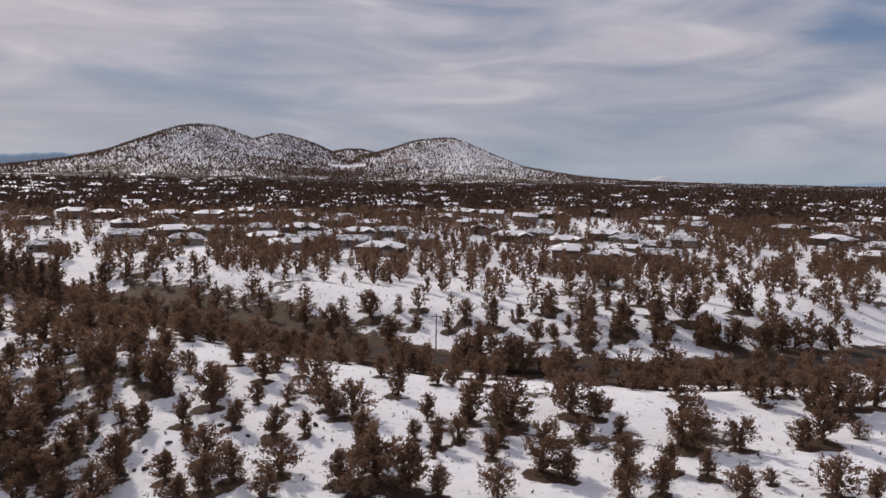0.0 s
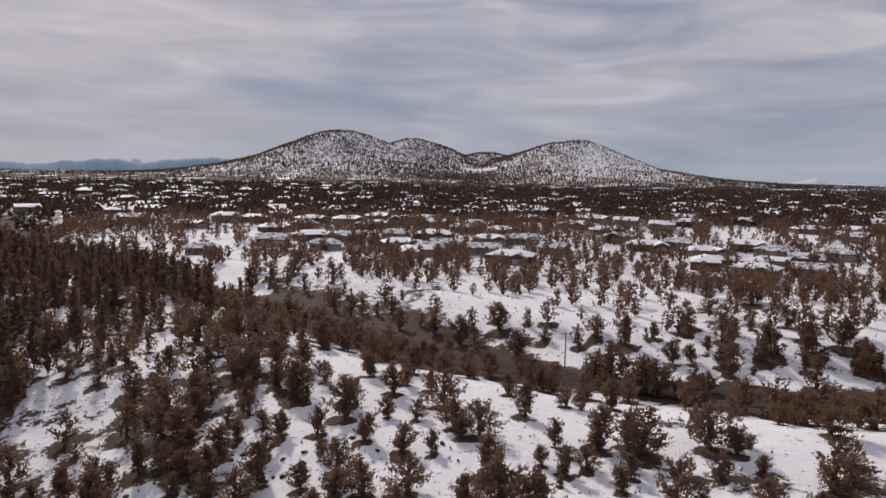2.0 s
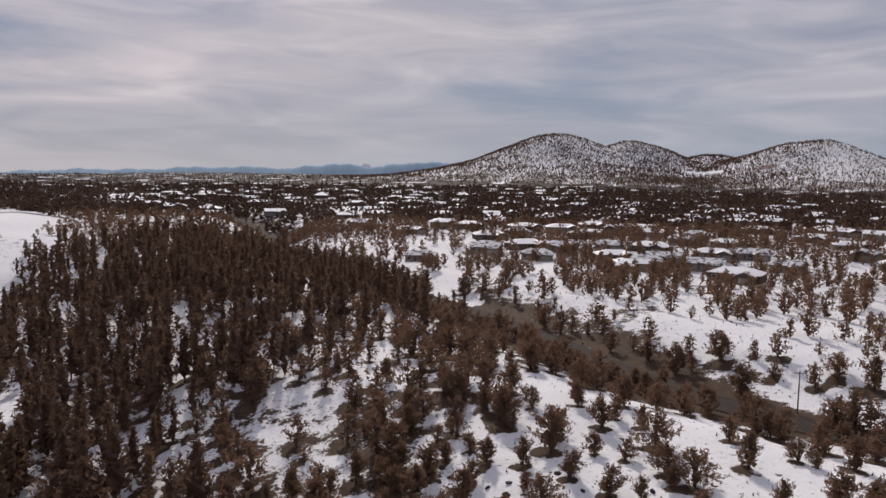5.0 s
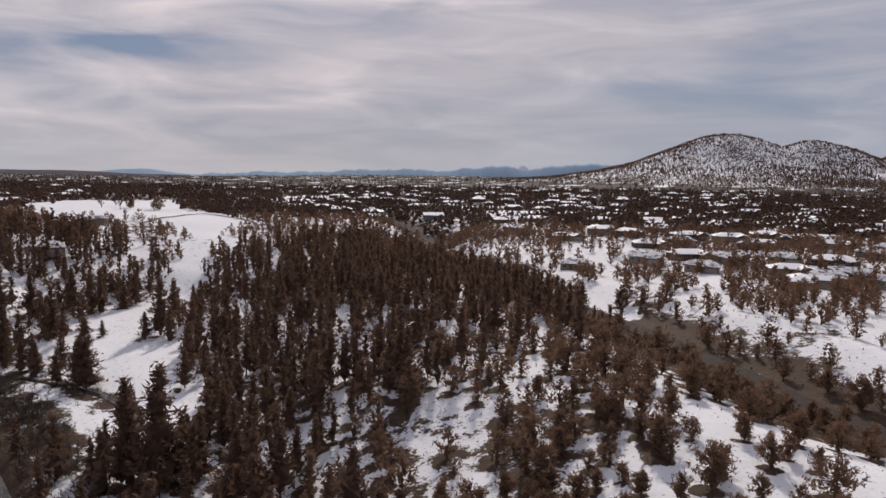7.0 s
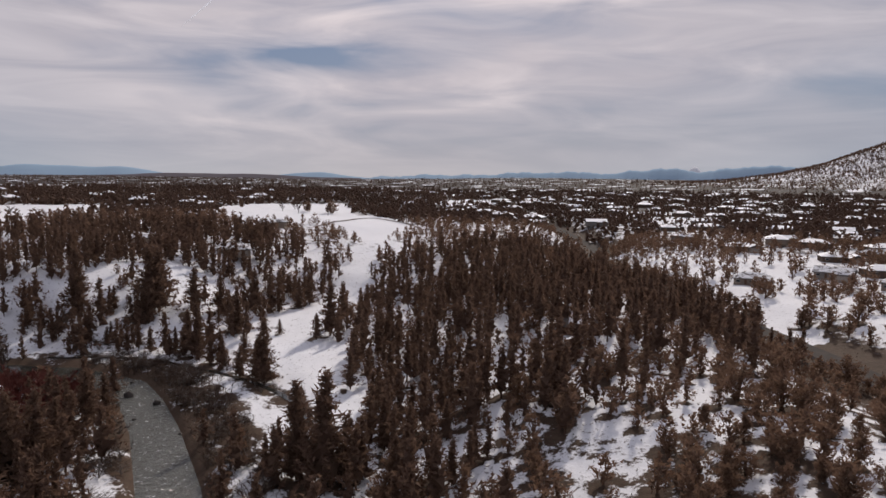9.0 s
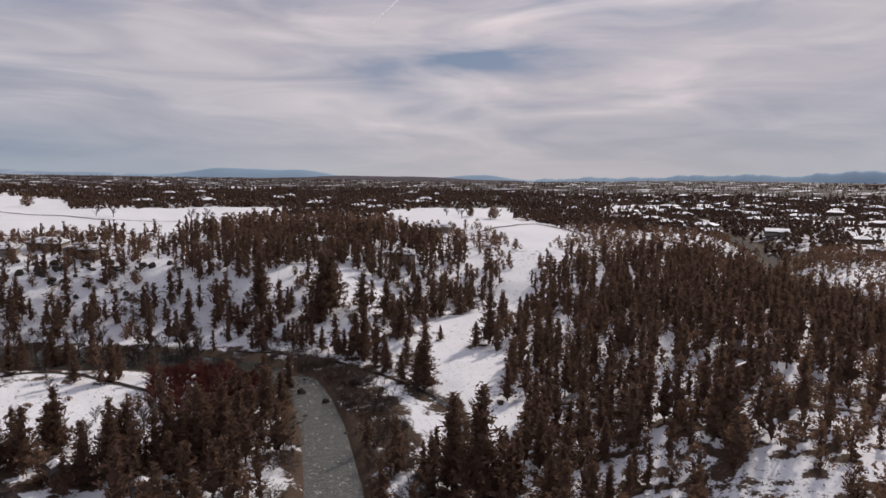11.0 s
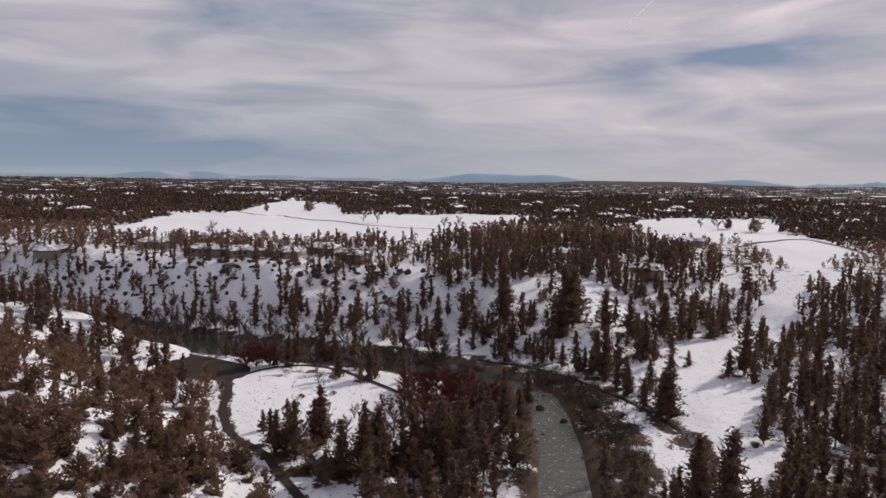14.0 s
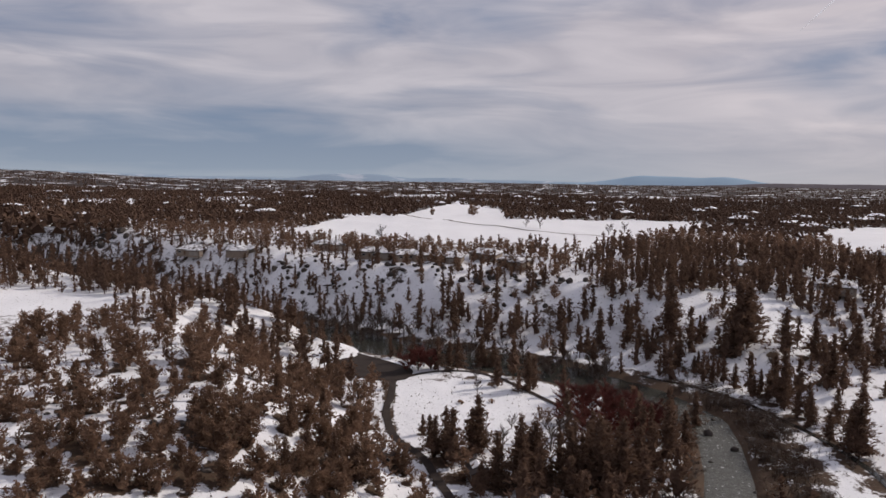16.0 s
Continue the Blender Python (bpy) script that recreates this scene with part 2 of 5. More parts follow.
# the blue of the range and mesas is air haze painted into their colours
RIDGE_HAZE_BLUE = make_ridge("far_haze_blue_range", (0.30, 0.40, 0.50), (0.36, 0.45, 0.55), 0.0)
RIDGE_HAZE_PALE = make_ridge("far_hazy_snowy_hills", (0.29, 0.37, 0.46), (0.45, 0.50, 0.57), 0.10)
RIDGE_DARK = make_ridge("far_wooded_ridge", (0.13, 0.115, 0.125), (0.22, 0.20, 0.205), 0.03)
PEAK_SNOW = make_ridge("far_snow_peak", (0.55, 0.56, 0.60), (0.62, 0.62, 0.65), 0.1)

# ---- building helpers ----
rng = np.random.default_rng(7)


def mesh_np(name, V, F, mat=None, smooth=False):
    """A mesh from arrays: vertices n x 3, faces m x 3 or m x 4."""
    me = bpy.data.meshes.new(name)
    V, F = np.asarray(V, np.float32), np.asarray(F, np.int32)
    k = F.shape[1]
    me.vertices.add(len(V))
    me.vertices.foreach_set("co", V.ravel())
    me.loops.add(F.size)
    me.loops.foreach_set("vertex_index", F.ravel())
    me.polygons.add(len(F))
    me.polygons.foreach_set("loop_start", np.arange(0, F.size, k, dtype=np.int32))
    me.polygons.foreach_set("loop_total", np.full(len(F), k, np.int32))
    me.polygons.foreach_set("use_smooth", np.full(len(F), smooth))
    me.update(calc_edges=True)
    if mat:
        me.materials.append(mat)
    return me


def merge(parts):
    """Join (V, F) pairs."""
    vs, fs, n = [], [], 0
    for v, f in parts:
        vs.append(v)
        fs.append(np.asarray(f) + n)
        n += len(v)
    return np.concatenate(vs), np.concatenate(fs)


def part_np(name, V, F, mat, parent, label="", smooth=False):
    ob = new(name, mesh_np(name, V, F, mat, smooth))
    ob.parent = parent
    return tagged(ob, label)


def part(name, bm, mat, parent, label=""):
    me = bpy.data.meshes.new(name)
    bm.to_mesh(me)
    bm.free()
    me.materials.append(mat)
    ob = new(name, me)
    ob.parent = parent
    return tagged(ob, label)


def box_bm(sx, sy, sz, cx=0, cy=0, cz=0, bevel=0.0):
    bm = bmesh.new()
    bmesh.ops.create_cube(bm, size=1, matrix=Matrix.Translation((cx, cy, cz)) @ Matrix.Diagonal((sx, sy, sz, 1)))
    if bevel:
        bmesh.ops.bevel(bm, geom=bm.edges[:], offset=bevel, segments=1, affect="EDGES")
    return bm


def ss(a, b, x):
    t = np.clip((np.asarray(x, float) - a) / (b - a), 0, 1)
    return t * t * (3 - 2 * t)


def seg_dist(x, y, pts):
    """Distance to a polyline, and how far along it (0 to 1) the nearest point lies."""
    best, along, n = np.full(np.shape(x), 1e9), np.zeros(np.shape(x)), len(pts) - 1
    for i in range(n):
        (ax, ay), (bx, by) = pts[i][:2], pts[i + 1][:2]
        dx, dy = bx - ax, by - ay
        t = np.clip(((x - ax) * dx + (y - ay) * dy) / (dx * dx + dy * dy), 0, 1)
        d = np.hypot(x - ax - t * dx, y - ay - t * dy)
        along = np.where(d < best, (i + t) / n, along)
        best = np.minimum(d, best)
    return best, along


def inside(x, y, poly):
    r = np.zeros(np.shape(x), bool)
    for (ax, ay), (bx, by) in zip(poly, poly[1:] + poly[:1]):
        hit = ((ay > y) != (by > y)) & (x < (bx - ax) * (y - ay) / (by - ay + 1e-12) + ax)
        r ^= hit
    return r


def curve_pts(pts, step):
    """A smooth line through the points, at even steps."""
    P = np.array([pts[0]] + list(pts) + [pts[-1]], float)
    out = []
    for i in range(1, len(P) - 2):
        a, b, c0, d = P[i - 1], P[i], P[i + 1], P[i + 2]
        n = max(2, int(np.linalg.norm(c0 - b) / step))
        for t in np.arange(n) / n:
            out.append(0.5 * (2 * b + (c0 - a) * t + (2 * a - 5 * b + 4 * c0 - d) * t * t + (3 * b - a - 3 * c0 + d) * t ** 3))
    out.append(P[-2])
    return np.array(out)


def lumps(x, y, size, seed=0.0):
    """Smooth bumps, about -1 to 1."""
    a = np.sin(x / size * 1.7 + seed + 1.3 * np.sin(y / size * 0.9 + seed)) * np.cos(y / size * 1.3 - seed + 0.8 * np.sin(x / size * 1.1))
    b = np.sin(x / size * 3.1 - y / size * 2.3 + seed * 2) * np.cos(y / size * 3.7 + x / size * 1.9)
    return 0.65 * a + 0.35 * b


# ---- the plan ----
RIVER = [(260, -110, 9), (120, -60, 8), (20, -15, 8), (-60, 20, 6), (-100, 30, 5.8), (-131, 38.5, 5.4), (-166, 45, 5), (-188, 47.5, 5), (-206, 47, 6), (-226, 34, 9), (-246, 8, 12),
         (-262, -30, 14), (-272, -62, 13), (-296, -104, 13), (-318, -150, 13), (-345, -230, 14), (-400, -330, 15), (-420, -480, 15)]
ROAD = [(420, 300), (250, 220), (150, 177), (96, 153), (70, 143), (46, 138), (8, 142), (-28, 157), (-56, 180), (-92, 207), (-149, 242), (-255, 296), (-292, 319), (-306, 350), (-335, 384), (-430, 436), (-548, 505), (-824, 724), (-1600, 1250)]
LOOP = [(-236, -55), (-222, -47), (-205, -43), (-191, -41), (-172, -34), (-161, -25), (-149, -19), (-135, -12), (-120, -2), (-104, 6)]
LOT = [(-256, -70), (-244, -52), (-236, -43), (-224, -43), (-221, -50), (-224, -60), (-238, -72)]
TOP_PATH = [(-222, -46), (-233, -38), (-238, -25), (-233, -14), (-223, -6), (-208, 5), (-190, 16), (-172, 24)]
DITCH = [(-246, 34), (-229, 56), (-206, 69), (-185, 76), (-165, 78), (-146, 74)]
CLEARING = [(-150, 72), (-170, 84), (-208, 97), (-238, 110), (-262, 138), (-300, 175), (-340, 208)]
FIELD_WEST = [(-443, -182), (-503, -173), (-630, -186), (-644, -151), (-782, -140), (-945, -147), (-1022, -149), (-815, -64), (-637, -43), (-664, 60), (-639, 124), (-615, 133), (-550, 92), (-464, 51), (-409, 24), (-404, 8), (-404, -10), (-433, -29), (-434, -60), (-417, -92), (-442, -128), (-426, -153)]
FIELD_NORTH = [(-608, 205), (-637, 257), (-665, 323), (-674, 366), (-607, 342), (-496, 281), (-472, 290), (-393, 282), (-379, 261), (-355, 223), (-368, 217), (-409, 220), (-434, 221), (-436, 170), (-482, 183), (-497, 175)]
SNOW_LOT = [(-150, -150), (-185, -146), (-206, -139), (-221, -139), (-236, -141), (-243, -149), (-246, -196), (-233, -199), (-232, -215), (-140, -235)]
OPENINGS = [(-317, 450, 26, 20), (-290, 95, 12, 22), (-270, 118, 14, 10), (-250, 78, 9, 9), (-262, 100, 12, 8), (-330, -420, 60, 130), (-420, -520, 90, 60), (-110, 211, 14, 12), (-338, 206, 24, 16)]
# snowy gaps between the trees and houses
GLADES_A = [[(84, 497), (114, 512), (129, 491), (147, 457), (174, 447), (145, 372), (121, 344), (124, 394), (116, 414), (95, 409), (85, 421), (75, 439)], [(9, 516), (49, 490), (79, 476), (70, 440), (46, 426), (15, 475)], [(7, 370), (47, 378), (46, 346), (21, 322), (6, 345)], [(36, 579), (48, 693), (35, 688)], [(-260, 345), (-229, 370), (-213, 412), (-190, 413), (-174, 379), (-196, 354), (-203, 328), (-215, 303), (-236, 316)], [(-172, 304), (-160, 318), (-144, 281), (-124, 257), (-103, 227), (-105, 218), (-122, 234), (-147, 265)], [(-190, 292), (-175, 300), (-143, 249), (-153, 249)]]
GLADES_B = [[(-398, 531), (-385, 578), (-336, 505), (-355, 482)], [(-309, 424), (-295, 429), (-262, 378), (-289, 393)], [(-231, 382), (-207, 419), (-183, 429), (-180, 371), (-201, 318)], [(-258, 360), (-238, 390), (-204, 345), (-194, 308), (-222, 310)], [(-428, 573), (-402, 621), (-358, 549), (-376, 499)], [(-228, 468), (-198, 463), (-214, 440)]]
FAR_GLADES = [[(-786, 587), (-707, 626), (-590, 523), (-603, 451)], [(-1036, -596), (-1061, -461), (-897, -384), (-852, -388), (-930, -534)], [(-806, -624), (-874, -551), (-758, -484), (-702, -536)]]
BEND_WOOD = [(-209, -129), (-236, -127), (-244, -111), (-251, -92), (-251, -76), (-230, -67), (-232, -84), (-155, -65), (-142, -74), (-158, -94)]
LANE_WOOD = [(-215, -68), (-181, -41), (-141, -23), (-130, -39)]
KNOLL_WOOD = [(-330, 12), (-372, 25), (-425, 60), (-428, 110), (-405, 150), (-365, 172), (-336, 168), (-316, 122), (-302, 78), (-308, 38)]
RIM = [(-373, -198), (-392, -108), (-383, -80), (-370, -50), (-348, -2), (-335, 20)]
FAR_FIELDS = [(-1500, 160, 90, 120), (-1300, -250, 120, 60), (-300, 900, 60, 40), (150, 760, 90, 40)]
river_xy = [p[:2] for p in RIVER]
# valley floors: line, height at its ends, flat half-width, width of the slope
VALLEYS = [([(260, -110), (20, -15), (-100, 30)], 1.4, 1.4, 12, 62), ([(-100, 30), (-131, 38), (-206, 47)], 1.3, 1.3, 30, 70), ([(-206, 47), (-246, 8), (-262, -30)], 1.3, 1.3, 22, 52),
           ([(-262, -30), (-296, -104), (-345, -230), (-420, -480)], 1.2, 1.2, 15, 40), ([(-228, -52), (-200, -22), (-165, -2), (-120, 6)], 1.5, 1.8, 24, 44),
           ([(-150, 72), (-208, 97), (-262, 138)], 2.0, 4.0, 16, 62), ([(-262, 138), (-300, 175), (-350, 215)], 4.0, 21.0, 14, 58)]


def butte(x, y, cx, cy, h, w, p=1.5):
    return h / (1 + ((x - cx) ** 2 + (y - cy) ** 2) / w ** 2) ** p


def polar(az, r):
    return -math.sin(radians(az)) * r, math.cos(radians(az)) * r


BUTTES = [(*polar(19.2, 2420), 154, 325), (*polar(12.9, 2420), 126, 250), (*polar(0.3, 2420), 145, 315), (*polar(7.0, 2560), 102, 250)]


def far_rise(x, y):
    az = np.degrees(np.arctan2(-x, y))
    return 14 + 30 * ss(5, 25, az) * (1 - ss(45, 62, az)) + 12 * np.exp(-((az + 14) / 8) ** 2) + 36 * ss(118, 132, az)


def plateau(x, y):
    r = np.hypot(x, y)
    z = 14 + 13 * ss(130, 640, r) + 5 * ss(0, 1, (-0.6 * x - 0.8 * y - 20) / 150) + far_rise(x, y) * np.clip((r - 700) / 3900, 0, 2)
    z = z + 2.0 * lumps(x, y, 95, 1.0) * ss(60, 200, r) + 0.9 * lumps(x, y, 27, 2.0)
    az = np.degrees(np.arctan2(-x, y))
    z = z - 5.5 * ss(220, 340, r) * (1 - ss(560, 900, r)) * (1 - ss(36, 50, az))
    d, _ = seg_dist(x, y, ROAD)
    near = 1 - ss(450, 700, r)
    z = z + (9.3 - z) * (1 - ss(7, 34, d)) * near
    return z


def height(x, y):
    x, y = np.asarray(x, float), np.asarray(y, float)
    p = plateau(x, y)
    z = p.copy()
    for line, z0, z1, flat, slope in VALLEYS:
        d, t = seg_dist(x, y, line)
        d = d + 4.0 * lumps(x, y, 24, 4.0) * ss(0, 30, d)
        f = z0 + (z1 - z0) * t
        z = np.minimum(z, f + (p - f) * ss(flat, flat + slope, d) + 0.25 * lumps(x, y, 7, 3.0))
    d, t = seg_dist(x, y, river_xy)
    half = np.interp(t * (len(RIVER) - 1), np.arange(len(RIVER)), [q[2] for q in RIVER])
    z = np.where(d < half + 4, np.minimum(z, -1.3 + 2.6 * ss(half - 2.5, half + 3, d)), z)
    d, _ = seg_dist(x, y, [(-242, -59), (-229, -50)])
    z = z + (1.35 - z) * (1 - ss(11, 17, d))
    top = np.zeros_like(z)
    for cx, cy, h, w in BUTTES:
        b = butte(x, y, cx, cy, h, w)
        top = np.maximum(top, b) + 0.18 * np.minimum(top, b)
    gully = lumps(x, y, 120, 5.0) * 5 + lumps(x, y, 45, 6.0) * 2
    return z + np.maximum(top - 4, 0) + gully * ss(10, 60, top)


def hz(x, y):
    return float(height(np.array([x]), np.array([y]))[0])

# ---- trees ----
OCT_V = np.array([(1, 0, 0), (-1, 0, 0), (0, 1, 0), (0, -1, 0), (0, 0, 1), (0, 0, -1)], float)
OCT_F = np.array([(0, 2, 4), (2, 1, 4), (1, 3, 4), (3, 0, 4), (2, 0, 5), (1, 2, 5), (3, 1, 5), (0, 3, 5)])
TET_V = np.array([(1, 0, -0.5), (-0.5, 0.9, -0.5), (-0.5, -0.9, -0.5), (0, 0, 1)], float)
TET_F = np.array([(0, 1, 3), (1, 2, 3), (2, 0, 3), (0, 2, 1)])


def rotations(g, n):
    q = g.normal(size=(n, 4))
    q /= np.linalg.norm(q, axis=1)[:, None]
    w, x, y, z = q.T
    return np.stack([np.stack([1 - 2 * (y * y + z * z), 2 * (x * y - w * z), 2 * (x * z + w * y)], 1),
                     np.stack([2 * (x * y + w * z), 1 - 2 * (x * x + z * z), 2 * (y * z - w * x)], 1),
                     np.stack([2 * (x * z - w * y), 2 * (y * z + w * x), 1 - 2 * (x * x + y * y)], 1)], 1)


def tufts(g, centres, size, flat=0.8, shape="oct"):
    """One small ragged clump of leaves at each centre."""
    V0, F0 = (OCT_V, OCT_F) if shape == "oct" else (TET_V, TET_F)
    n = len(centres)
    s = np.broadcast_to(np.asarray(size, float), (n,))
    V = V0[None] * g.uniform(0.55, 1.35, (n, len(V0), 1)) * g.uniform(0.6, 1.3, (n, 1, 3)) * s[:, None, None]
    V = np.einsum("nij,nkj->nki", rotations(g, n), V)
    V[:, :, 2] *= flat
    V += centres[:, None, :]
    F = F0[None] + (np.arange(n) * len(V0))[:, None, None]
    return V.reshape(-1, 3), F.reshape(-1, 3)


def sprays(g, centres, axis_xy, length, width, lift=0.55):
    """Feathery foliage: round each centre two thin blades that point outwards and up."""
    centres = np.concatenate([centres, centres]) + g.normal(0, 0.22 * length, (2 * len(centres), 3))
    n = len(centres)
    out = centres - np.stack([axis_xy[0] * np.ones(n), axis_xy[1] * np.ones(n), centres[:, 2]], 1)
    out /= np.linalg.norm(out, axis=1)[:, None] + 1e-6
    d = out * 0.7 + np.array([0, 0, lift]) + g.normal(0, 0.45, (n, 3))
    d /= np.linalg.norm(d, axis=1)[:, None]
    side = np.cross(d, g.normal(size=(n, 3)))
    side /= np.linalg.norm(side, axis=1)[:, None] + 1e-6
    L = (0.95 * length * g.uniform(0.6, 1.4, n))[:, None]
    W = (0.72 * width * g.uniform(0.6, 1.4, n))[:, None]
    base, tip = centres - d * L * 0.45, centres + d * L * 0.55
    V = np.stack([base + side * W, base - side * W, tip], 1)
    return V.reshape(-1, 3), np.arange(3 * n).reshape(n, 3)


def tube(points, radii, sides=6):
    """A tapered limb along the points."""
    P, n = np.asarray(points, float), len(points)
    d = np.gradient(P, axis=0)
    d /= np.linalg.norm(d, axis=1)[:, None] + 1e-9
    side = np.cross(d, (0.31, 0.77, 0.13))
    side /= np.linalg.norm(side, axis=1)[:, None] + 1e-9
    up = np.cross(d, side)
    a = np.arange(sides) / sides * 2 * np.pi
    V = P[:, None] + np.asarray(radii)[:, None, None] * (np.cos(a)[None, :, None] * side[:, None] + np.sin(a)[None, :, None] * up[:, None])
    F = []
    for i in range(n - 1):
        for k in range(sides):
            p, q = i * sides + k, i * sides + (k + 1) % sides
            F += [(p, q, q + sides), (p, q + sides, p + sides)]
    for k in range(1, sides - 1):
        b = (n - 1) * sides
        F.append((b, b + k, b + k + 1))
    return V.reshape(-1, 3), np.array(F)


def juniper_shape(seed, n_limbs, per, wide, lean, blade=(0.095, 0.024), sides=6, lumps_in=8):
    """Unit height juniper: forked trunk and limbs, ragged feathery crown reaching low."""
    g = np.random.default_rng(seed)
    wood, tips = [], []
    top = np.array([lean[0], lean[1], 0.86])
    wood.append(tube(np.array([(0, 0, -0.08), (0.01, 0.0, 0.12), top * 0.45 + (0.02, -0.01, 0.02), top]), [0.045, 0.036, 0.022, 0.006], sides))
    lobe = g.uniform(0, 6.283)
    for i in range(n_limbs):
        h = 0.06 + 0.78 * (i + g.uniform(0, 0.9)) / n_limbs
        a = g.uniform(0, 6.283)
        reach = wide * (0.50 + 0.62 * math.sin(math.pi * min(1.0, 0.18 + 0.80 * h))) * (1.0 if h < 0.6 else 1.0 - 1.6 * (h - 0.6)) * g.uniform(0.5, 1.2) * (1 + 0.22 * math.cos(a - lobe))
        base = top * h
        base[2] = h * 0.86
        end = base + np.array([math.cos(a) * reach, math.sin(a) * reach, g.uniform(0.05, 0.26)])
        midp = base * 0.5 + end * 0.5 + np.array([0, 0, -0.02])
        if i % 2 and sides > 3:
            wood.append(tube([base, end], [0.013, 0.004], 3))
        k = g.normal(0, 1, (per, 3)) * np.array([0.046, 0.046, 0.042]) * (0.7 + wide)
        tips.append(midp + (end - midp) * g.uniform(-0.1, 1.12, (per, 1)) + k)
    tips.append(top + g.normal(0, 1, (per, 3)) * np.array([0.035, 0.035, 0.07]))
    C = np.concatenate(tips)
    C[:, 2] = np.maximum(C[:, 2], 0.02)
    n = lumps_in
    zc = np.linspace(0.12, 0.72, n)
    core = np.stack([g.normal(0, 0.06, n), g.normal(0, 0.06, n), zc], 1) + top * zc[:, None] * (1, 1, 0)
    inner = tufts(g, core, (0.15 - 0.10 * zc) * (0.5 + wide), 0.9)
    return merge(wood), merge([sprays(g, C, (0, 0), *blade), inner])


def pine_shape(seed, rows, per, wide, bare, bend=0.0, blade=(0.058, 0.015), sides=6, lumps_in=10):
    """Unit height pine: straight trunk, limbs at uneven heights that shorten upwards, tufted needles."""
    g = np.random.default_rng(seed)
    trunk = np.array([(0, 0, -0.05), (0.0, 0.0, 0.3), (bend * 0.5, 0, 0.65), (bend, 0, 0.985)])
    wood, tips = [tube(trunk, [0.020, 0.016, 0.010, 0.002], sides)], []
    for i in range(rows * 4):
        f = min(0.995, (i + g.uniform(0, 1.6)) / (rows * 4))
        h = bare + (0.965 - bare) * f
        L = (wide * (1 - f) ** 0.95 * min(1, 0.6 + f * 4) + 0.014) * g.uniform(0.55, 1.25)
        a = g.uniform(0, 6.283)
        base = np.array([bend * h, 0, h])
        end = base + np.array([math.cos(a) * L, math.sin(a) * L, L * g.uniform(-0.2, 0.35)])
        if L > 0.07 and i % 2 and sides > 3:
            wood.append(tube([base, end], [0.005, 0.002], 3))
        n = max(3, int(per * (0.35 + L / wide)))
        tips.append(base + (end - base) * g.uniform(0.2, 1.05, (n, 1)) + g.normal(0, 1, (n, 3)) * np.array([0.017, 0.017, 0.014]))
    C = np.concatenate(tips)
    n = lumps_in
    zc = np.linspace(bare + 0.08, 0.85, n)
    core = np.stack([g.normal(0, 0.02, n), g.normal(0, 0.02, n), zc], 1)
    inner = tufts(g, core, wide * 0.42 * (1.02 - zc) ** 0.8 + 0.008, 1.3)
    return merge(wood), merge([sprays(g, C, (0, 0), *blade, 0.35), inner])


def bare_shape(seed, limbs, twigs, wide, low=0.12):
    """Unit height leafless tree or shrub: limbs that fork into many thin twigs."""
    g = np.random.default_rng(seed)
    wood, fine = [tube([(0, 0, -0.05), (0, 0, 0.3), (0.02, 0.01, 0.62)], [0.028, 0.02, 0.008], 6)], []
    for i in range(limbs):
        h, a = low + 0.5 * i / limbs, g.uniform(0, 6.283)
        base = np.array([0, 0, h])
        end = base + np.array([math.cos(a) * wide, math.sin(a) * wide, 0.30]) * g.uniform(0.6, 1.1)
        wood.append(tube([base, base * 0.4 + end * 0.6 + (0, 0, 0.03), end], [0.013, 0.008, 0.003], 4))
        for k in range(twigs):
            s = base + (end - base) * g.uniform(0.35, 1)
            e = s + g.normal(0, 1, 3) * np.array([0.09, 0.09, 0.06]) + (0, 0, 0.12)
            fine.append((np.array([s + (0.006, 0, 0), s - (0.003, 0.005, 0), s - (0.003, -0.005, 0), e]) if twigs < 50 else np.array([s + (0.008, 0, 0), s - (0.004, 0.007, 0), s - (0.004, -0.007, 0), e]), np.array([(0, 1, 3), (1, 2, 3), (2, 0, 3)])))
    return merge(wood), merge(fine)


def tree_thing(name, shape, bark, leaf, label, category, crown="crown"):
    """A tree as an Empty with trunk and crown, 1 m high, parked out of the scene until copied."""
    ob = tagged(new(name), label, category)
    (wv, wf), (cv, cf) = shape
    part_np("trunk", wv, wf, bark, ob, smooth=True)
    part_np(crown, cv, cf, leaf, ob)
    return ob


JUNIPERS = [tree_thing("juniper_tree", juniper_shape(s, nl, per, w, ln), BARK, JUNIPER, "dark green bushy juniper standing in snow", "tree")
            for s, nl, per, w, ln in ((1, 30, 23, 0.34, (0.03, 0.0)), (2, 26, 26, 0.42, (-0.05, 0.03)), (3, 32, 20, 0.28, (0.0, 0.04)), (4, 28, 25, 0.38, (0.06, -0.03)), (5, 24, 22, 0.24, (-0.02, -0.02)), (6, 26, 27, 0.48, (0.08, 0.05)))]
PINES = [tree_thing("pine_tree", pine_shape(s, rw, per, w, b, bd), BARK, PINE, "tall dark green pine on snowy ground", "tree")
         for s, rw, per, w, b, bd in ((11, 30, 9, 0.30, 0.05, 0.0), (12, 28, 9, 0.33, 0.08, 0.01), (13, 32, 8, 0.26, 0.04, 0.0), (14, 26, 10, 0.35, 0.11, -0.01))]
BARES = [tree_thing("bare_tree", bare_shape(s, 12, 20, 0.30), GREY_BARK, WILLOW, "leafless grey-brown deciduous tree in snow", "tree") for s in (21, 22)]
SHRUBS = [tree_thing("willow_shrub", bare_shape(s, 14, 26, 0.55, 0.02), GREY_BARK, WILLOW, "leafless brown willow shrub beside the river", "shrub") for s in (31, 32)]
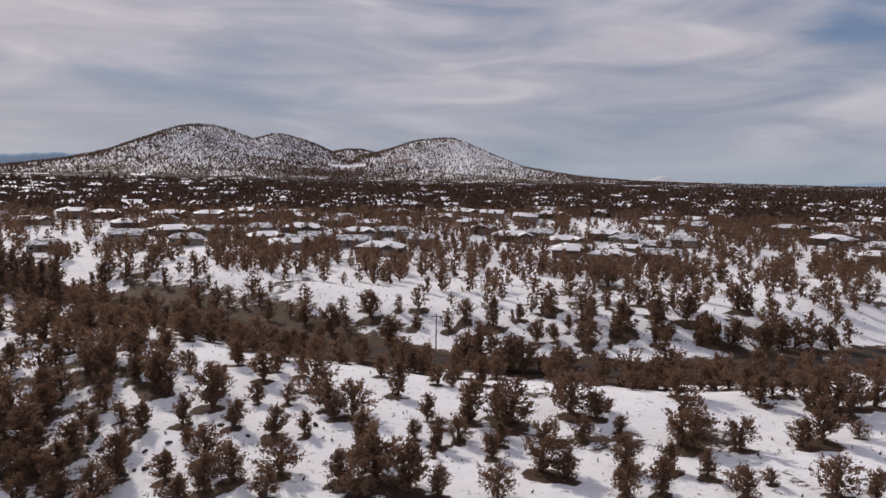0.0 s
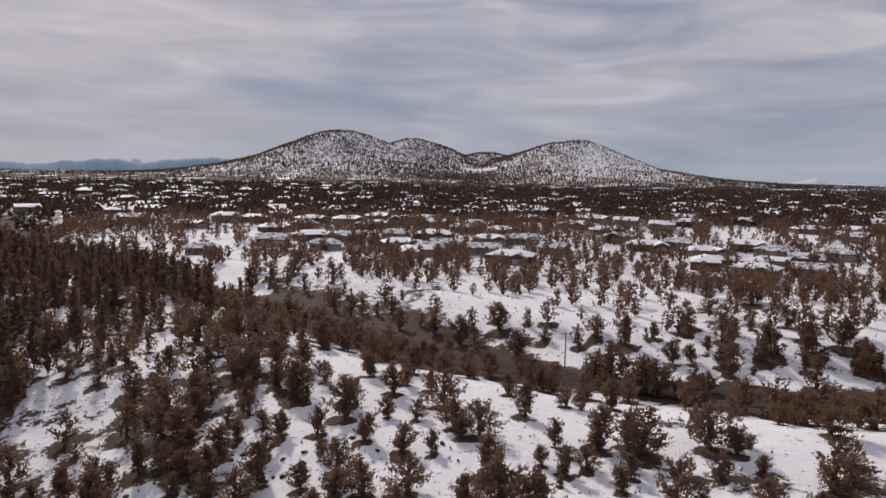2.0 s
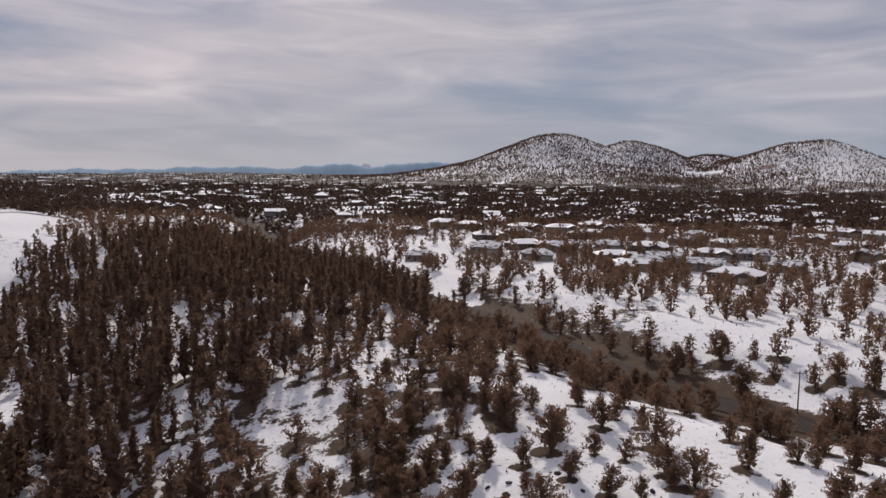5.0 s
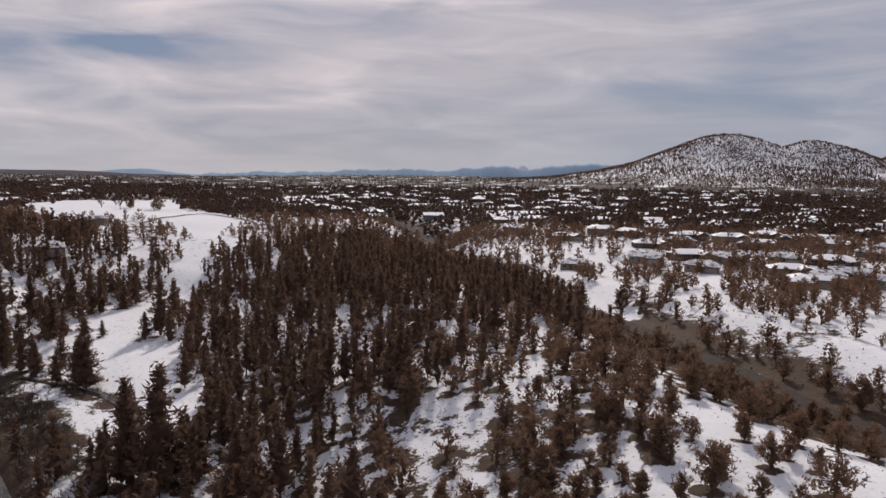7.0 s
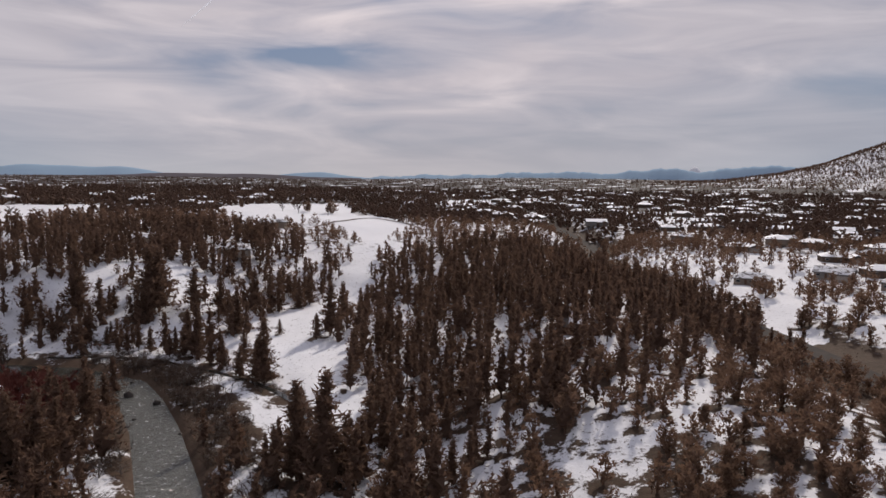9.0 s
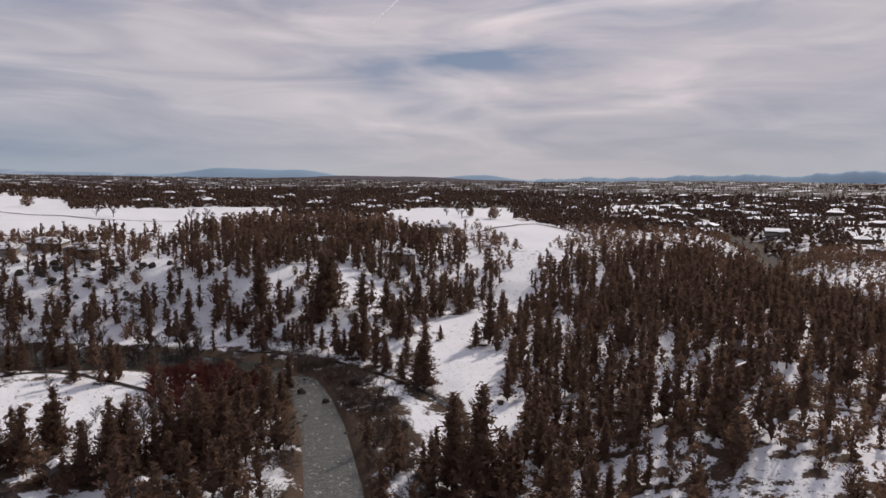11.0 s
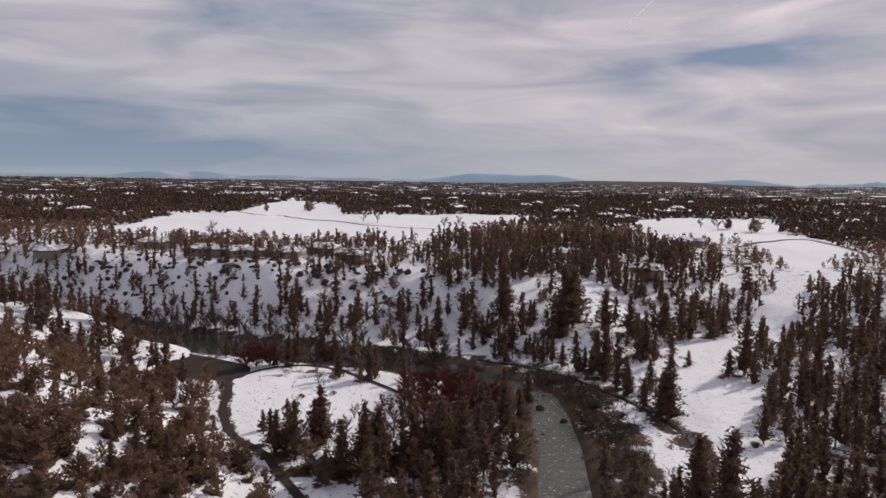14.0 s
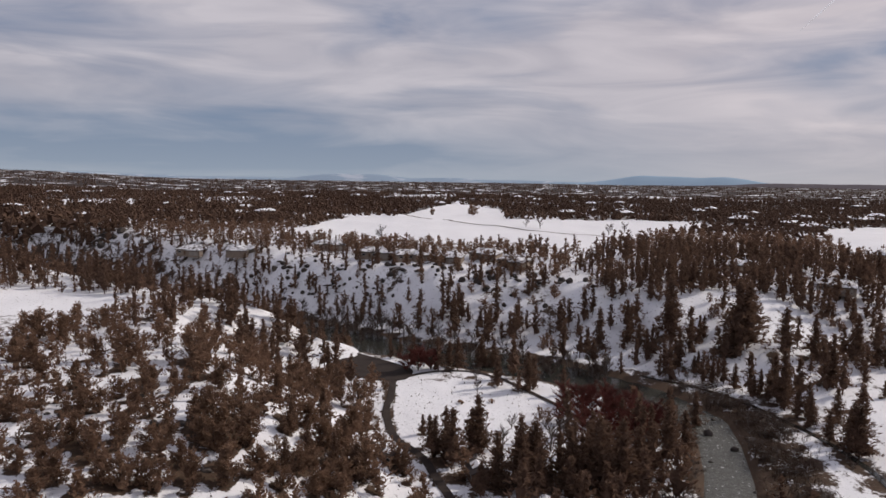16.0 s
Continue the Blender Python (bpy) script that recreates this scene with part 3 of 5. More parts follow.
REDS = [tree_thing("red_willow", bare_shape(s, 20, 50, 0.46, 0.04), BARK, RED_TWIG, "leafless dark red willow by the river", "shrub") for s in (41, 42)]
SOURCES = JUNIPERS + PINES + BARES + SHRUBS + REDS
used_source = set()
placed = []          # x, y, radius of every tree, to keep others off and to bare the soil under it


def plant(kinds, x, y, h, group="", wide=1.0):
    """Stand one tree of these kinds at (x, y), h metres high."""
    src = kinds[int(rng.integers(len(kinds)))]
    m = pose(x, y, hz(x, y) - 0.05, 0, 0, rng.uniform(0, 360))
    if src.name in used_source:
        ob = copy_thing(src, m)
    else:
        used_source.add(src.name)
        ob = src
        ob.matrix_basis = m
    ob.scale = (h * wide, h * wide, h)
    tagged(ob, group=group)
    placed.append((x, y, h * 0.34 * wide))
    return ob



# trees that stand by themselves: x, y, height
SLOPE_JUNIPERS_A = [(-72.1, 116, 5.1), (-63.9, 114.9, 5.5), (-57.5, 104.6, 4.6), (-53.8, 110.4, 6.1), (-48, 108.6, 4.3), (-42.1, 103.7, 6.6), (-40.5, 111.7, 4), (-36.6, 122.7, 3.4), (-27.3, 115, 4.1), (-50.9, 103.5, 4.1), (-56.2, 97.7, 5.5), (-49.6, 95, 3), (-43.4, 93.6, 3), (-39.5, 90.7, 4), (-34.2, 91.4, 4.4), (-40, 101.7, 3.2), (-32.4, 97.7, 6.6), (-27.1, 90.4, 4), (-26.4, 99, 3.5), (-21.2, 87.6, 4.2), (-22, 99.5, 3.2), (-54.5, 89.3, 6.4), (-46.5, 86.7, 4.9), (-45.8, 90.4, 3.3), (-49, 82.2, 4), (-52.6, 83.7, 4), (-45.6, 81.1, 5.2), (-31.5, 77.9, 3.8), (-31.6, 85.3, 2.7), (-28, 81.9, 4.6), (-23.3, 76.6, 4.9), (-25.6, 74, 4.8)]
SLOPE_JUNIPERS_B = [(-18, 77.1, 4.7), (-18.2, 71.4, 3.5), (-48.7, 78.3, 3.2), (-43.5, 77.2, 3.1), (-39.3, 85.2, 3.4), (-17.3, 88, 3.4), (-19.2, 106.4, 5.9), (-14.5, 93.4, 3.4), (-12, 94.8, 5.3), (-20.7, 140.2, 5), (-10, 116, 4.1), (-6.5, 105.7, 5.9), (-4.9, 132.8, 5.3), (-9.4, 82.7, 5.6), (-7, 75.2, 6.7), (-10.9, 74.2, 4.2), (-3.4, 72.2, 6.4), (-8.4, 71.1, 4), (-3.3, 87.4, 2.8), (-1.7, 93.9, 4.1), (-0.4, 85.7, 4.1), (-0.7, 82, 1.6), (-0.1, 70.7, 3.7), (2.4, 87.8, 3.2), (4, 95.3, 6.5), (8.1, 97.1, 5.4), (9.8, 94.8, 6.8), (11.9, 78.9, 6.3), (7.7, 86.9, 3.5), (6.3, 82.8, 3.3), (14.4, 76.8, 3.7), (18.8, 98.8, 6.7)]
SLOPE_JUNIPERS_C = [(18.5, 107.5, 3.4), (6.1, 70.5, 4), (18.6, 89.6, 3.6), (-0.5, 114.1, 3.6), (1.9, 112.5, 2.7), (6.7, 116.8, 5.6), (5.2, 144.5, 6.9), (8.1, 142.3, 9), (13.5, 138.3, 7.7), (16.2, 136.9, 7.6), (20.1, 136.9, 4.3), (22.8, 132.9, 6.3), (26.4, 141.2, 4.5), (22, 97.1, 4.3), (24.1, 99.4, 2.4), (23.8, 91.2, 2.9), (21.6, 79.5, 4.8), (20, 72.7, 4.1), (23.9, 73.3, 4.4), (26.7, 79.2, 3.8), (30.8, 87.4, 7), (34, 91.3, 3.6), (30.2, 76.9, 3.7), (37.9, 86.3, 4.5), (32.3, 71.4, 4), (36.5, 74.8, 2.1), (46.1, 87.1, 4.2), (49.6, 88.9, 6.4), (54.7, 89.6, 2.5), (42.3, 72.3, 4.7), (46.4, 72.2, 3.5), (36.7, 121, 5.8)]
SLOPE_JUNIPERS_D = [(39.7, 121.1, 7.7), (36.9, 107.2, 6), (46.7, 124, 5.9), (52.3, 130.4, 6.2), (47.6, 107.5, 5.1), (47.7, 102.9, 4.9), (53.1, 106.2, 4.2), (54.8, 101.1, 6.4), (56.8, 98.8, 7.1), (60.5, 100.9, 4.8), (64.2, 101.6, 4.9), (31.4, 112.9, 3.6), (40.1, 159.8, 6.3), (48.1, 156.3, 4.9), (53.1, 162, 3.8), (58.8, 157.5, 5.6), (66.3, 157.1, 8.7), (71.9, 155.1, 9), (77.4, 157.6, 9), (89.6, 159.8, 7.6), (62.2, 165.4, 5.2), (37.4, 153.7, 3), (-153.5, 252.6, 8.9), (-129.6, 235, 9), (-143.1, 250.5, 7.8), (-116.9, 240.1, 9), (-101.7, 245.9, 7.7), (-26.9, 168.3, 9), (-11.8, 158.6, 8.8), (-6.4, 169.1, 4), (-18.1, 175.7, 8.3), (-34.7, 176.8, 7)]
SLOPE_JUNIPERS_E = [(5.9, 173.1, 5.4), (12.2, 166.4, 9), (19, 171, 5.4), (21.7, 157.9, 6.2), (25.7, 158.9, 5), (30, 164.7, 4.5), (31.7, 156.7, 6.2), (37.4, 174.4, 5.5), (42.5, 180.2, 3.5), (42.3, 164.8, 7.8), (51.1, 165.5, 9), (59.4, 169.3, 9), (61.7, 159.8, 7.6), (76.2, 179.9, 8.5), (52.6, 186.5, 7.3), (79.9, 236.8, 9), (94.7, 238.4, 9), (50.2, 213.9, 9), (-16.4, 142.7, 5.6), (-23.4, 130, 5.1), (-9.4, 143.3, 5.7), (-44.6, 151.8, 7.2), (-50.1, 136.6, 6.5), (-58.4, 135, 6.4), (-68.6, 135.7, 7.5), (-77.4, 135.6, 7.5), (-36.7, 149.6, 5.9), (-32.2, 151.6, 6), (-50, 149.5, 7.1), (-66.8, 141.2, 6.7), (-52, 129.9, 5.1), (-70.7, 131.2, 6.2)]
SLOPE_JUNIPERS_F = [(-143.9, -110, 6.3), (-139.7, -98.3, 7.2), (-127.9, -84.4, 5.5), (-111.7, -74.6, 6.3), (-114.5, -80.1, 6), (-111.1, -83.5, 5.8), (-119.1, -94.2, 5.2), (-118.1, -97, 5.2), (-101.6, -75.5, 5.3), (-101.2, -80.2, 4.5), (-98.4, -67, 3.4), (-94.7, -71.8, 5), (-98.8, -71.2, 6), (-106.3, -69.2, 3.7), (-102, -62.2, 7), (-119.3, -72.5, 6.1), (-129.5, -77.4, 5), (-127.3, -73, 4.3), (-115.6, -64.6, 5.9), (-119.8, -64.4, 5.1), (-113.1, -58.3, 5.7), (-109.8, -54.4, 6.5), (-105.5, -57.9, 5.4), (-104.7, -61, 5.4), (-120.7, -55.9, 6.1), (-121.4, -58.5, 6.1), (-112.6, -49.6, 7.5), (-118.3, -46.6, 6.9), (-126.5, -52, 8.4), (-130.9, -55.2, 6.5), (-140.1, -60.1, 4.6), (-129.4, -60.4, 7.6)]
SLOPE_JUNIPERS_G = [(-148.8, -69, 7.4), (-130, -64.3, 5.4), (-141.6, -75.8, 6), (-144.9, -83.3, 6.1), (-139.7, -87.4, 4.2), (-150.5, -117.6, 7.9), (-153.3, -124.6, 6.7), (-177, -130.5, 7.6), (-174.8, -135.8, 9), (-155.3, -58.3, 7.7), (-136.1, -47.8, 4.5), (-119.2, -42.2, 4.9), (-157.9, -106.4, 6.8), (-160.9, -99.3, 9), (-165.3, -85, 8.3), (-178.5, -76, 7.4), (-213.9, -86.7, 8.8), (-145.3, -47, 7.1), (-139.4, -41.8, 8), (-131.6, -40.8, 5.4), (-202.8, -58.5, 9), (-214.6, -64.2, 7), (-193.4, -49.6, 8.6), (-195.7, -63.1, 9), (-189.2, -65.8, 9), (-144.5, -39.7, 7.1), (-159.8, -41.9, 9), (-138, -32.8, 9), (-128.3, -36.8, 6.3), (-124.7, -37.7, 6.1), (-131.4, -34.4, 7.5), (-127.3, -42.1, 6.3)]
SLOPE_JUNIPERS_H = [(-211.1, -46.6, 3.4), (-149.9, -26.6, 6)]
RIVER_PINES_A = [(-174.9, -27.4, 5.6), (-161.2, -21.7, 10.3), (-163, -13.2, 12.2), (-166.4, -11.9, 10.5), (-151.2, -6.2, 8.3), (-149.9, 0.6, 12.9), (-159, -2, 10), (-155.3, 9.6, 8.4), (-153, 11.9, 11.8), (-242.7, -31.3, 9.6), (-251.2, -21.3, 10.8), (-252.1, -16.9, 7.9), (-221.5, -12.6, 10.4), (-270.6, 46.6, 24.3), (-270.2, 58.5, 9), (-269.3, 72.9, 21.8), (-251.9, 46.1, 11.3), (-251.8, 53.5, 6.6), (-240.4, 56, 8.1), (-240.7, 59.5, 8.9), (-235.8, 61.9, 8.7), (-230.9, 68.3, 8.5), (-225.3, 69.3, 10), (-220.2, 71.8, 17.8), (-230.9, 72.4, 13.6), (-211, 73, 9.3), (-259.2, 92.8, 16.9), (-211.6, 76.1, 10.8), (-207, 81.9, 10.5), (-190.2, 78.6, 8.3), (-182.9, 78.4, 18.5), (-185.9, 78.1, 13.5)]
RIVER_PINES_B = [(-243.7, 103.1, 7), (-266.4, 98.8, 7.7), (-268.4, 109.8, 17.4), (-265.1, 115, 15.2), (-274.3, 21.5, 16.7), (-270.9, 35.7, 10.2), (-261, 37.7, 7.9), (-276.1, 32, 10.4), (-154.7, 19.2, 13), (-159, 24.4, 12.1), (-159.9, 15.9, 11.1), (-170, 31.9, 14.1), (-177.8, 37, 10.7), (-184.3, 29.8, 9.8), (-191.4, 23.3, 8.8), (-203, 44.2, 10.7), (-145.1, 3.7, 10.2), (-142.6, -8.9, 7.9), (-120.4, 59, 19.6), (-114.7, 62, 22.3), (-191.7, 74.8, 9.3), (-202.1, 73.6, 9.6), (-226.3, 65.1, 7.7), (-245.9, 58.8, 7.2), (-247.7, 55.7, 7.2), (-248.6, 51.6, 6.3), (-262.7, 68.5, 25.4), (-264.1, 72.2, 23.7), (-256.2, 82.4, 17.8), (-237.9, 91.2, 17.2), (-265.3, 118.9, 13.2), (-267.6, 128.5, 13.6)]
RIVER_PINES_C = [(-273.2, 135.8, 14), (-228.7, 102.9, 5.7), (-215.1, 110.2, 9.3), (-218.4, 117.2, 19.1), (-183.4, 109.4, 7.4), (-171.8, 105.5, 9.4), (-153.9, 100.9, 12.9), (-112.9, 68.8, 12.4), (-120.3, 78.3, 12.3), (-106.5, 74.7, 11.2), (-103.2, 70.1, 11.7), (-139.8, 87.3, 11.5), (-125.9, 89, 10.8), (-198, 128.7, 14.7), (-239.3, 144.2, 13), (-141.6, 103.1, 12.3), (-159.5, 119.4, 12.4), (-162.1, 93.7, 10.2), (-175.7, 124.8, 11.7), (-113.4, 89, 9), (-98.4, 79, 8.9), (-101.4, 86.7, 8.3), (-203.2, 153.5, 13.8)]
BROW_JUNIPERS = [(-77.7, 150.2, 6.2), (-63.6, 135.5, 6.3), (-77.3, 183.3, 9.3), (-53.4, 144.1, 7.8), (-48.3, 155.7, 6.5), (-29.0, 147.3, 5.6), (-46.6, 117.0, 5.8), (-34.4, 117.6, 4.8), (-58.6, 101.6, 6.3), (-47.8, 97.9, 4.0), (-33.5, 103.1, 4.9), (-28.3, 110.3, 5.5), (-22.8, 113.8, 3.8), (-67.5, 177.3, 7.7), (-38.9, 135.3, 6.2), (-28.0, 123.4, 6.0), (-55.0, 126.9, 5.0)]
JUNIPER_LISTS = [BROW_JUNIPERS, SLOPE_JUNIPERS_A, SLOPE_JUNIPERS_B, SLOPE_JUNIPERS_C, SLOPE_JUNIPERS_D, SLOPE_JUNIPERS_E, SLOPE_JUNIPERS_F, SLOPE_JUNIPERS_G, SLOPE_JUNIPERS_H]
LAWN_PINES = [(-160, -19, 13), (-157, -17, 14), (-165, -12, 15), (-166, -24, 9), (-147, -6, 13), (-146, -1, 17), (-150, 2, 15), (-155, 10, 14), (-151, 15, 17), (-150, 20, 17), (-149, 9, 15), (-158, 7, 10), (-240, -28, 12), (-252, -21, 13), (-256, -17, 11), (-220, -3, 13), (-209.6, -76.8, 9.3), (-184.3, -61.9, 8.2), (-161.7, -49.3, 8.5), (-137.3, -47.7, 7.1), (-132.3, -42.3, 7.9), (-136.0, -38.0, 8.2), (-136.3, -33.4, 8.3), (-124.9, -44.0, 7.4), (-217.4, -66.4, 7.3), (-154.4, -41.6, 7.0)]
PINE_LISTS = [LAWN_PINES, RIVER_PINES_A, RIVER_PINES_B, RIVER_PINES_C]

# ---- where trees may stand ----
def open_ground(x, y):
    """True where no tree grows: water, roads, fields, clearings."""
    x, y = np.asarray(x, float), np.asarray(y, float)
    d, t = seg_dist(x, y, river_xy)
    half = np.interp(t * (len(RIVER) - 1), np.arange(len(RIVER)), [q[2] for q in RIVER])
    no = d < half + 2.5
    no |= seg_dist(x, y, ROAD)[0] < np.where(np.hypot(x, y) > 330, 5.5, 8.0)
    no |= seg_dist(x, y, [(-226, 50), (-195, 60), (-160, 60)])[0] < 10
    no |= ((x + 197) / 16) ** 2 + ((y - 18) / 13) ** 2 < 1
    no |= seg_dist(x, y, LOOP)[0] < 4
    no |= seg_dist(x, y, TOP_PATH)[0] < 2.5
    no |= seg_dist(x, y, DITCH)[0] < 3
    cd, ct = seg_dist(x, y, CLEARING)
    no |= cd < 19 - 14 * ct + 4 * lumps(x, y, 20, 1.0)
    no |= inside(x, y, LOT)
    no |= inside(x, y, FIELD_WEST) | inside(x, y, FIELD_NORTH) | inside(x, y, SNOW_LOT)
    for poly in GLADES_A + GLADES_B + FAR_GLADES:
        no |= inside(x + 3 * lumps(x, y, 12, 5.0), y + 4 * lumps(x, y, 14, 6.0), poly) & (lumps(x, y, 9, 3.0) > -0.15)
    no |= seg_dist(x, y, [(-214, -33), (-190, -18), (-170, -6)])[0] < 17
    for cx, cy, rx, ry in OPENINGS + FAR_FIELDS:
        no |= ((x - cx) / rx) ** 2 + ((y - cy) / ry) ** 2 < 1 + 0.5 * lumps(x, y, 15, 2.0)
    return no


def density(x, y):
    """Trees per square metre, and the share of tall pines among them."""
    r = np.hypot(x, y)
    d_riv, _ = seg_dist(x, y, river_xy)
    d_road, _ = seg_dist(x, y, ROAD)
    patch = 0.65 + 0.55 * lumps(x, y, 30, 7.0)
    dens = (0.0135 + 0.004 * ss(160, 190, r) + 0.016 * ss(220, 330, r)) * np.clip(patch, 0.15, 1.6)
    az = np.degrees(np.arctan2(-x, y))
    dens = dens + 0.012 * ss(8, 18, az) * (1 - ss(34, 44, az)) * ss(175, 215, r)
    past_road = ss(0, 10, y - np.interp(x, [p[0] for p in ROAD[::-1]], [p[1] for p in ROAD[::-1]]))
    plain_zone = (1 - ss(30, 42, az)) * past_road
    dens = dens * (1 - plain_zone) + plain_zone * (0.0128 + 0.0040 * ss(230, 320, r)) * np.clip(0.9 + 0.7 * lumps(x, y, 34, 7.0), 0.3, 1.8)
    knoll = np.where(inside(x, y, KNOLL_WOOD), 1.0, 0.0)
    rim = 1 - ss(14, 26, seg_dist(x, y, RIM)[0])
    wood = ss(20, 60, -x) * ss(20, 60, y) * (1 - ss(10, 40, y - (150 - 0.62 * (x + 40)))) * (1 - ss(290, 330, -x))
    dens = dens + 0.021 * wood * np.clip(patch + 0.45, 0.6, 1.3)
    pines = 0.95 * knoll + 0.75 * wood * ss(75, 130, -x)
    belt = (1 - ss(14, 30, d_road)) * (1 - ss(250, 420, r)) * (1 - 0.85 * past_road * (1 - ss(40, 48, az)))
    dens = dens + (0.034 - 0.018 * ss(30, 36, az)) * belt
    west = ss(190, 240, -x) * (1 - ss(360, 420, -x)) * (1 - ss(60, 200, y))
    dens = dens * (1 - 0.25 * west) + 0.007 * west
    dens = dens * (1 - west + west * np.clip(0.75 + 1.3 * lumps(x, y, 16, 8.0), 0.1, 2.0))
    dens = dens + 0.033 * knoll + 0.015 * rim + 0.006 * (1 - ss(12, 30, seg_dist(x, y, [(-330, -150), (-300, -80), (-285, 0)])[0]))
    dens = dens + 0.02 * ss(100, 112, az) * ss(390, 420, r)
    corner = ss(100, 130, -x) * ss(48, 64, -y) * (1 - ss(260, 300, -x))
    dens = dens + 0.012 * corner
    pines = np.maximum(pines, 0.7 * west * (1 - 0.5 * rim))
    pines = np.maximum(pines, (1 - ss(30, 55, d_riv)) * 0.8)
    dens = dens + 0.016 * ss(22, 28, az) * (1 - ss(48, 60, az)) * (1 - ss(120, 150, r))
    known = ss(-36, -34, az) * (1 - ss(21, 26, az)) * (1 - ss(150, 165, r))
    dens = dens * (1 - 0.93 * known * (1 - 0.8 * belt))
    dens = dens + 0.007 * ss(20, 23, az) * (1 - ss(34, 38, az)) * ss(80, 90, r) * (1 - ss(140, 155, r))
    dens = dens + 0.030 * inside(x, y, BEND_WOOD) + 0.022 * inside(x, y, LANE_WOOD)
    dens = dens + 0.020 * (1 - ss(28, 52, np.hypot(x + 136, y - 126)))
    slope = ss(20, 24, az) * (1 - ss(46, 54, az)) * (1 - ss(140, 158, r))
    dens = dens * (1 - slope) + (0.028 + 0.020 * ss(32, 42, az)) * slope * (0.85 + 0.35 * lumps(x, y, 9, 2.0))
    grove = 1 - ss(12, 22, seg_dist(x, y, [(-140, 12), (-156, 14), (-174, 20)])[0])
    dens = dens + 0.029 * grove
    pines = np.maximum(pines, 0.9 * grove)
    near_left = ss(60, 90, -x) * ss(0, 30, -y) * (1 - ss(200, 240, -x))
    dens = dens + 0.012 * near_left
    pines = np.where(near_left > 0.5, np.minimum(pines, 0.15), pines)
    dens = np.where(r > 420, np.clip((0.027 + 0.012 * ss(98, 112, az)) * np.exp(-(r - 420) / 700), 0.003, 1) * np.clip(1.0 + 0.6 * lumps(x, y, 60, 3), 0.2, 2), dens)
    return dens, pines


def scatter(n, r0, r1, a0, a1, seed):
    g = np.random.default_rng(seed)
    r = np.sqrt(g.uniform(r0 ** 2, r1 ** 2, n))
    a = np.radians(g.uniform(a0, a1, n))
    return g, -np.sin(a) * r, np.cos(a) * r


def sample(r0, r1, a0, a1, seed, gap):
    """Random standing places by density, kept a gap apart from those before."""
    area = 0.5 * math.radians(a1 - a0) * (r1 * r1 - r0 * r0)
    g, x, y = scatter(int(area * 0.045), r0, r1, a0, a1, seed)
    dens, pines = density(x, y)
    keep = (g.uniform(size=len(x)) < dens / 0.045) & ~open_ground(x, y)
    x, y, pines = x[keep], y[keep], pines[keep]
    u, v = g.uniform(size=len(x)), g.uniform(size=len(x))
    rim = seg_dist(x, y, RIM)[0]
    out = []
    for i in range(len(x)):
        k = (int(x[i] // 8), int(y[i] // 8))
        if any((x[i] - p) ** 2 + (y[i] - q) ** 2 < gap * gap for dx in (-1, 0, 1) for dy in (-1, 0, 1) for p, q in cells.get((k[0] + dx, k[1] + dy), ())):
            continue
        cells.setdefault(k, []).append((x[i], y[i]))
        pine = u[i] < pines[i]
        h = (7 + 7 * v[i]) if pine else (3.4 + 4.4 * v[i] ** 1.2)
        h *= 1.1 if x[i] > -130 and r0 > 150 and not pine else 1.0
        h = 4.5 + 4.5 * v[i] if rim[i] < 24 else h
        h = 4.5 + 4.6 * v[i] if y[i] > 230 and x[i] > -300 and not pine else h
        h = min(h, 13.0) if x[i] < -290 else h
        h *= 0.8 if x[i] < -318 and -230 < y[i] < 10 and pine and rim[i] > 24 else 1.0
        out.append((x[i], y[i], h, bool(pine)))
    return out


# x, y, turn, kind
FRONT_HOUSES = [(-45, 378, 7, 0), (-29, 387, 16, 1), (-27, 311, -10, 2), (-10, 352, 2, 3), (21, 407, 87, 1), (37, 379, 2, 2), (53, 391, -16, 3), (63, 370, 15, 0), (90, 389, -13, 2), (96, 370, -35, 3), (81, 333, 61, 0), (103, 341, -17, 1), (120, 359, -6, 3), (74, 309, -28, 0), (96, 309, -17, 1), (57, 327, 80, 2), (-44, 438, 14, 0), (-154, 344, 16, 1), (-141, 367, 46, 2), (-122, 334, 20, 3), (-119, 364, -2, 1), (-130, 435, 92, 2), (-97, 377, 14, 3), (-86, 344, 26, 0)]
MORE_HOUSES = [(-76, 381, -4, 2), (-69, 334, 12, 3), (-74, 311, 103, 0), (-64, 352, 18, 1), (-66, 469, 0, 3), (-161, 682, 38, 0), (-241, 544, 24, 1), (-197, 566, -1, 2), (-172, 600, 91, 0), (-115, 613, 11, 1), (-124, 1028, 19, 2), (-215, 450, 11, 3), (-43, 339, 7, 1), (-238, 448, 118, 2), (-170, 428, 30, 3), (-229, 523, 16, 0), (-270, 512, 53, 2), (-169, 300, 29, 3)]
RIM_HOUSES = [(-381, -204, 98, 3), (-368, -169, 190, 3), (-361, -90, 104, 3), (-390, -125, 120, 3), (-365, -32, 80, 3), (-333, 125, 69, 3), (-363, 90, 166, 3), (-586, 197, 79, 3), (-355, -50, 90, 3), (-358, -72, 126, 3), (-348, -16, 73, 3), (-421, 179, 142, 3)]
cells = {}
for hx, hy, *_ in FRONT_HOUSES + MORE_HOUSES + RIM_HOUSES:
    for ox in (-6, -2, 2, 6):
        for oy in (-5, -1.5, 1.5, 5):
            cells.setdefault((int((hx + ox) // 8), int((hy + oy) // 8)), []).append((hx + ox, hy + oy))
for lst in JUNIPER_LISTS + PINE_LISTS:
    for x, y, h in lst:
        cells.setdefault((int(x // 8), int(y // 8)), []).append((x, y))
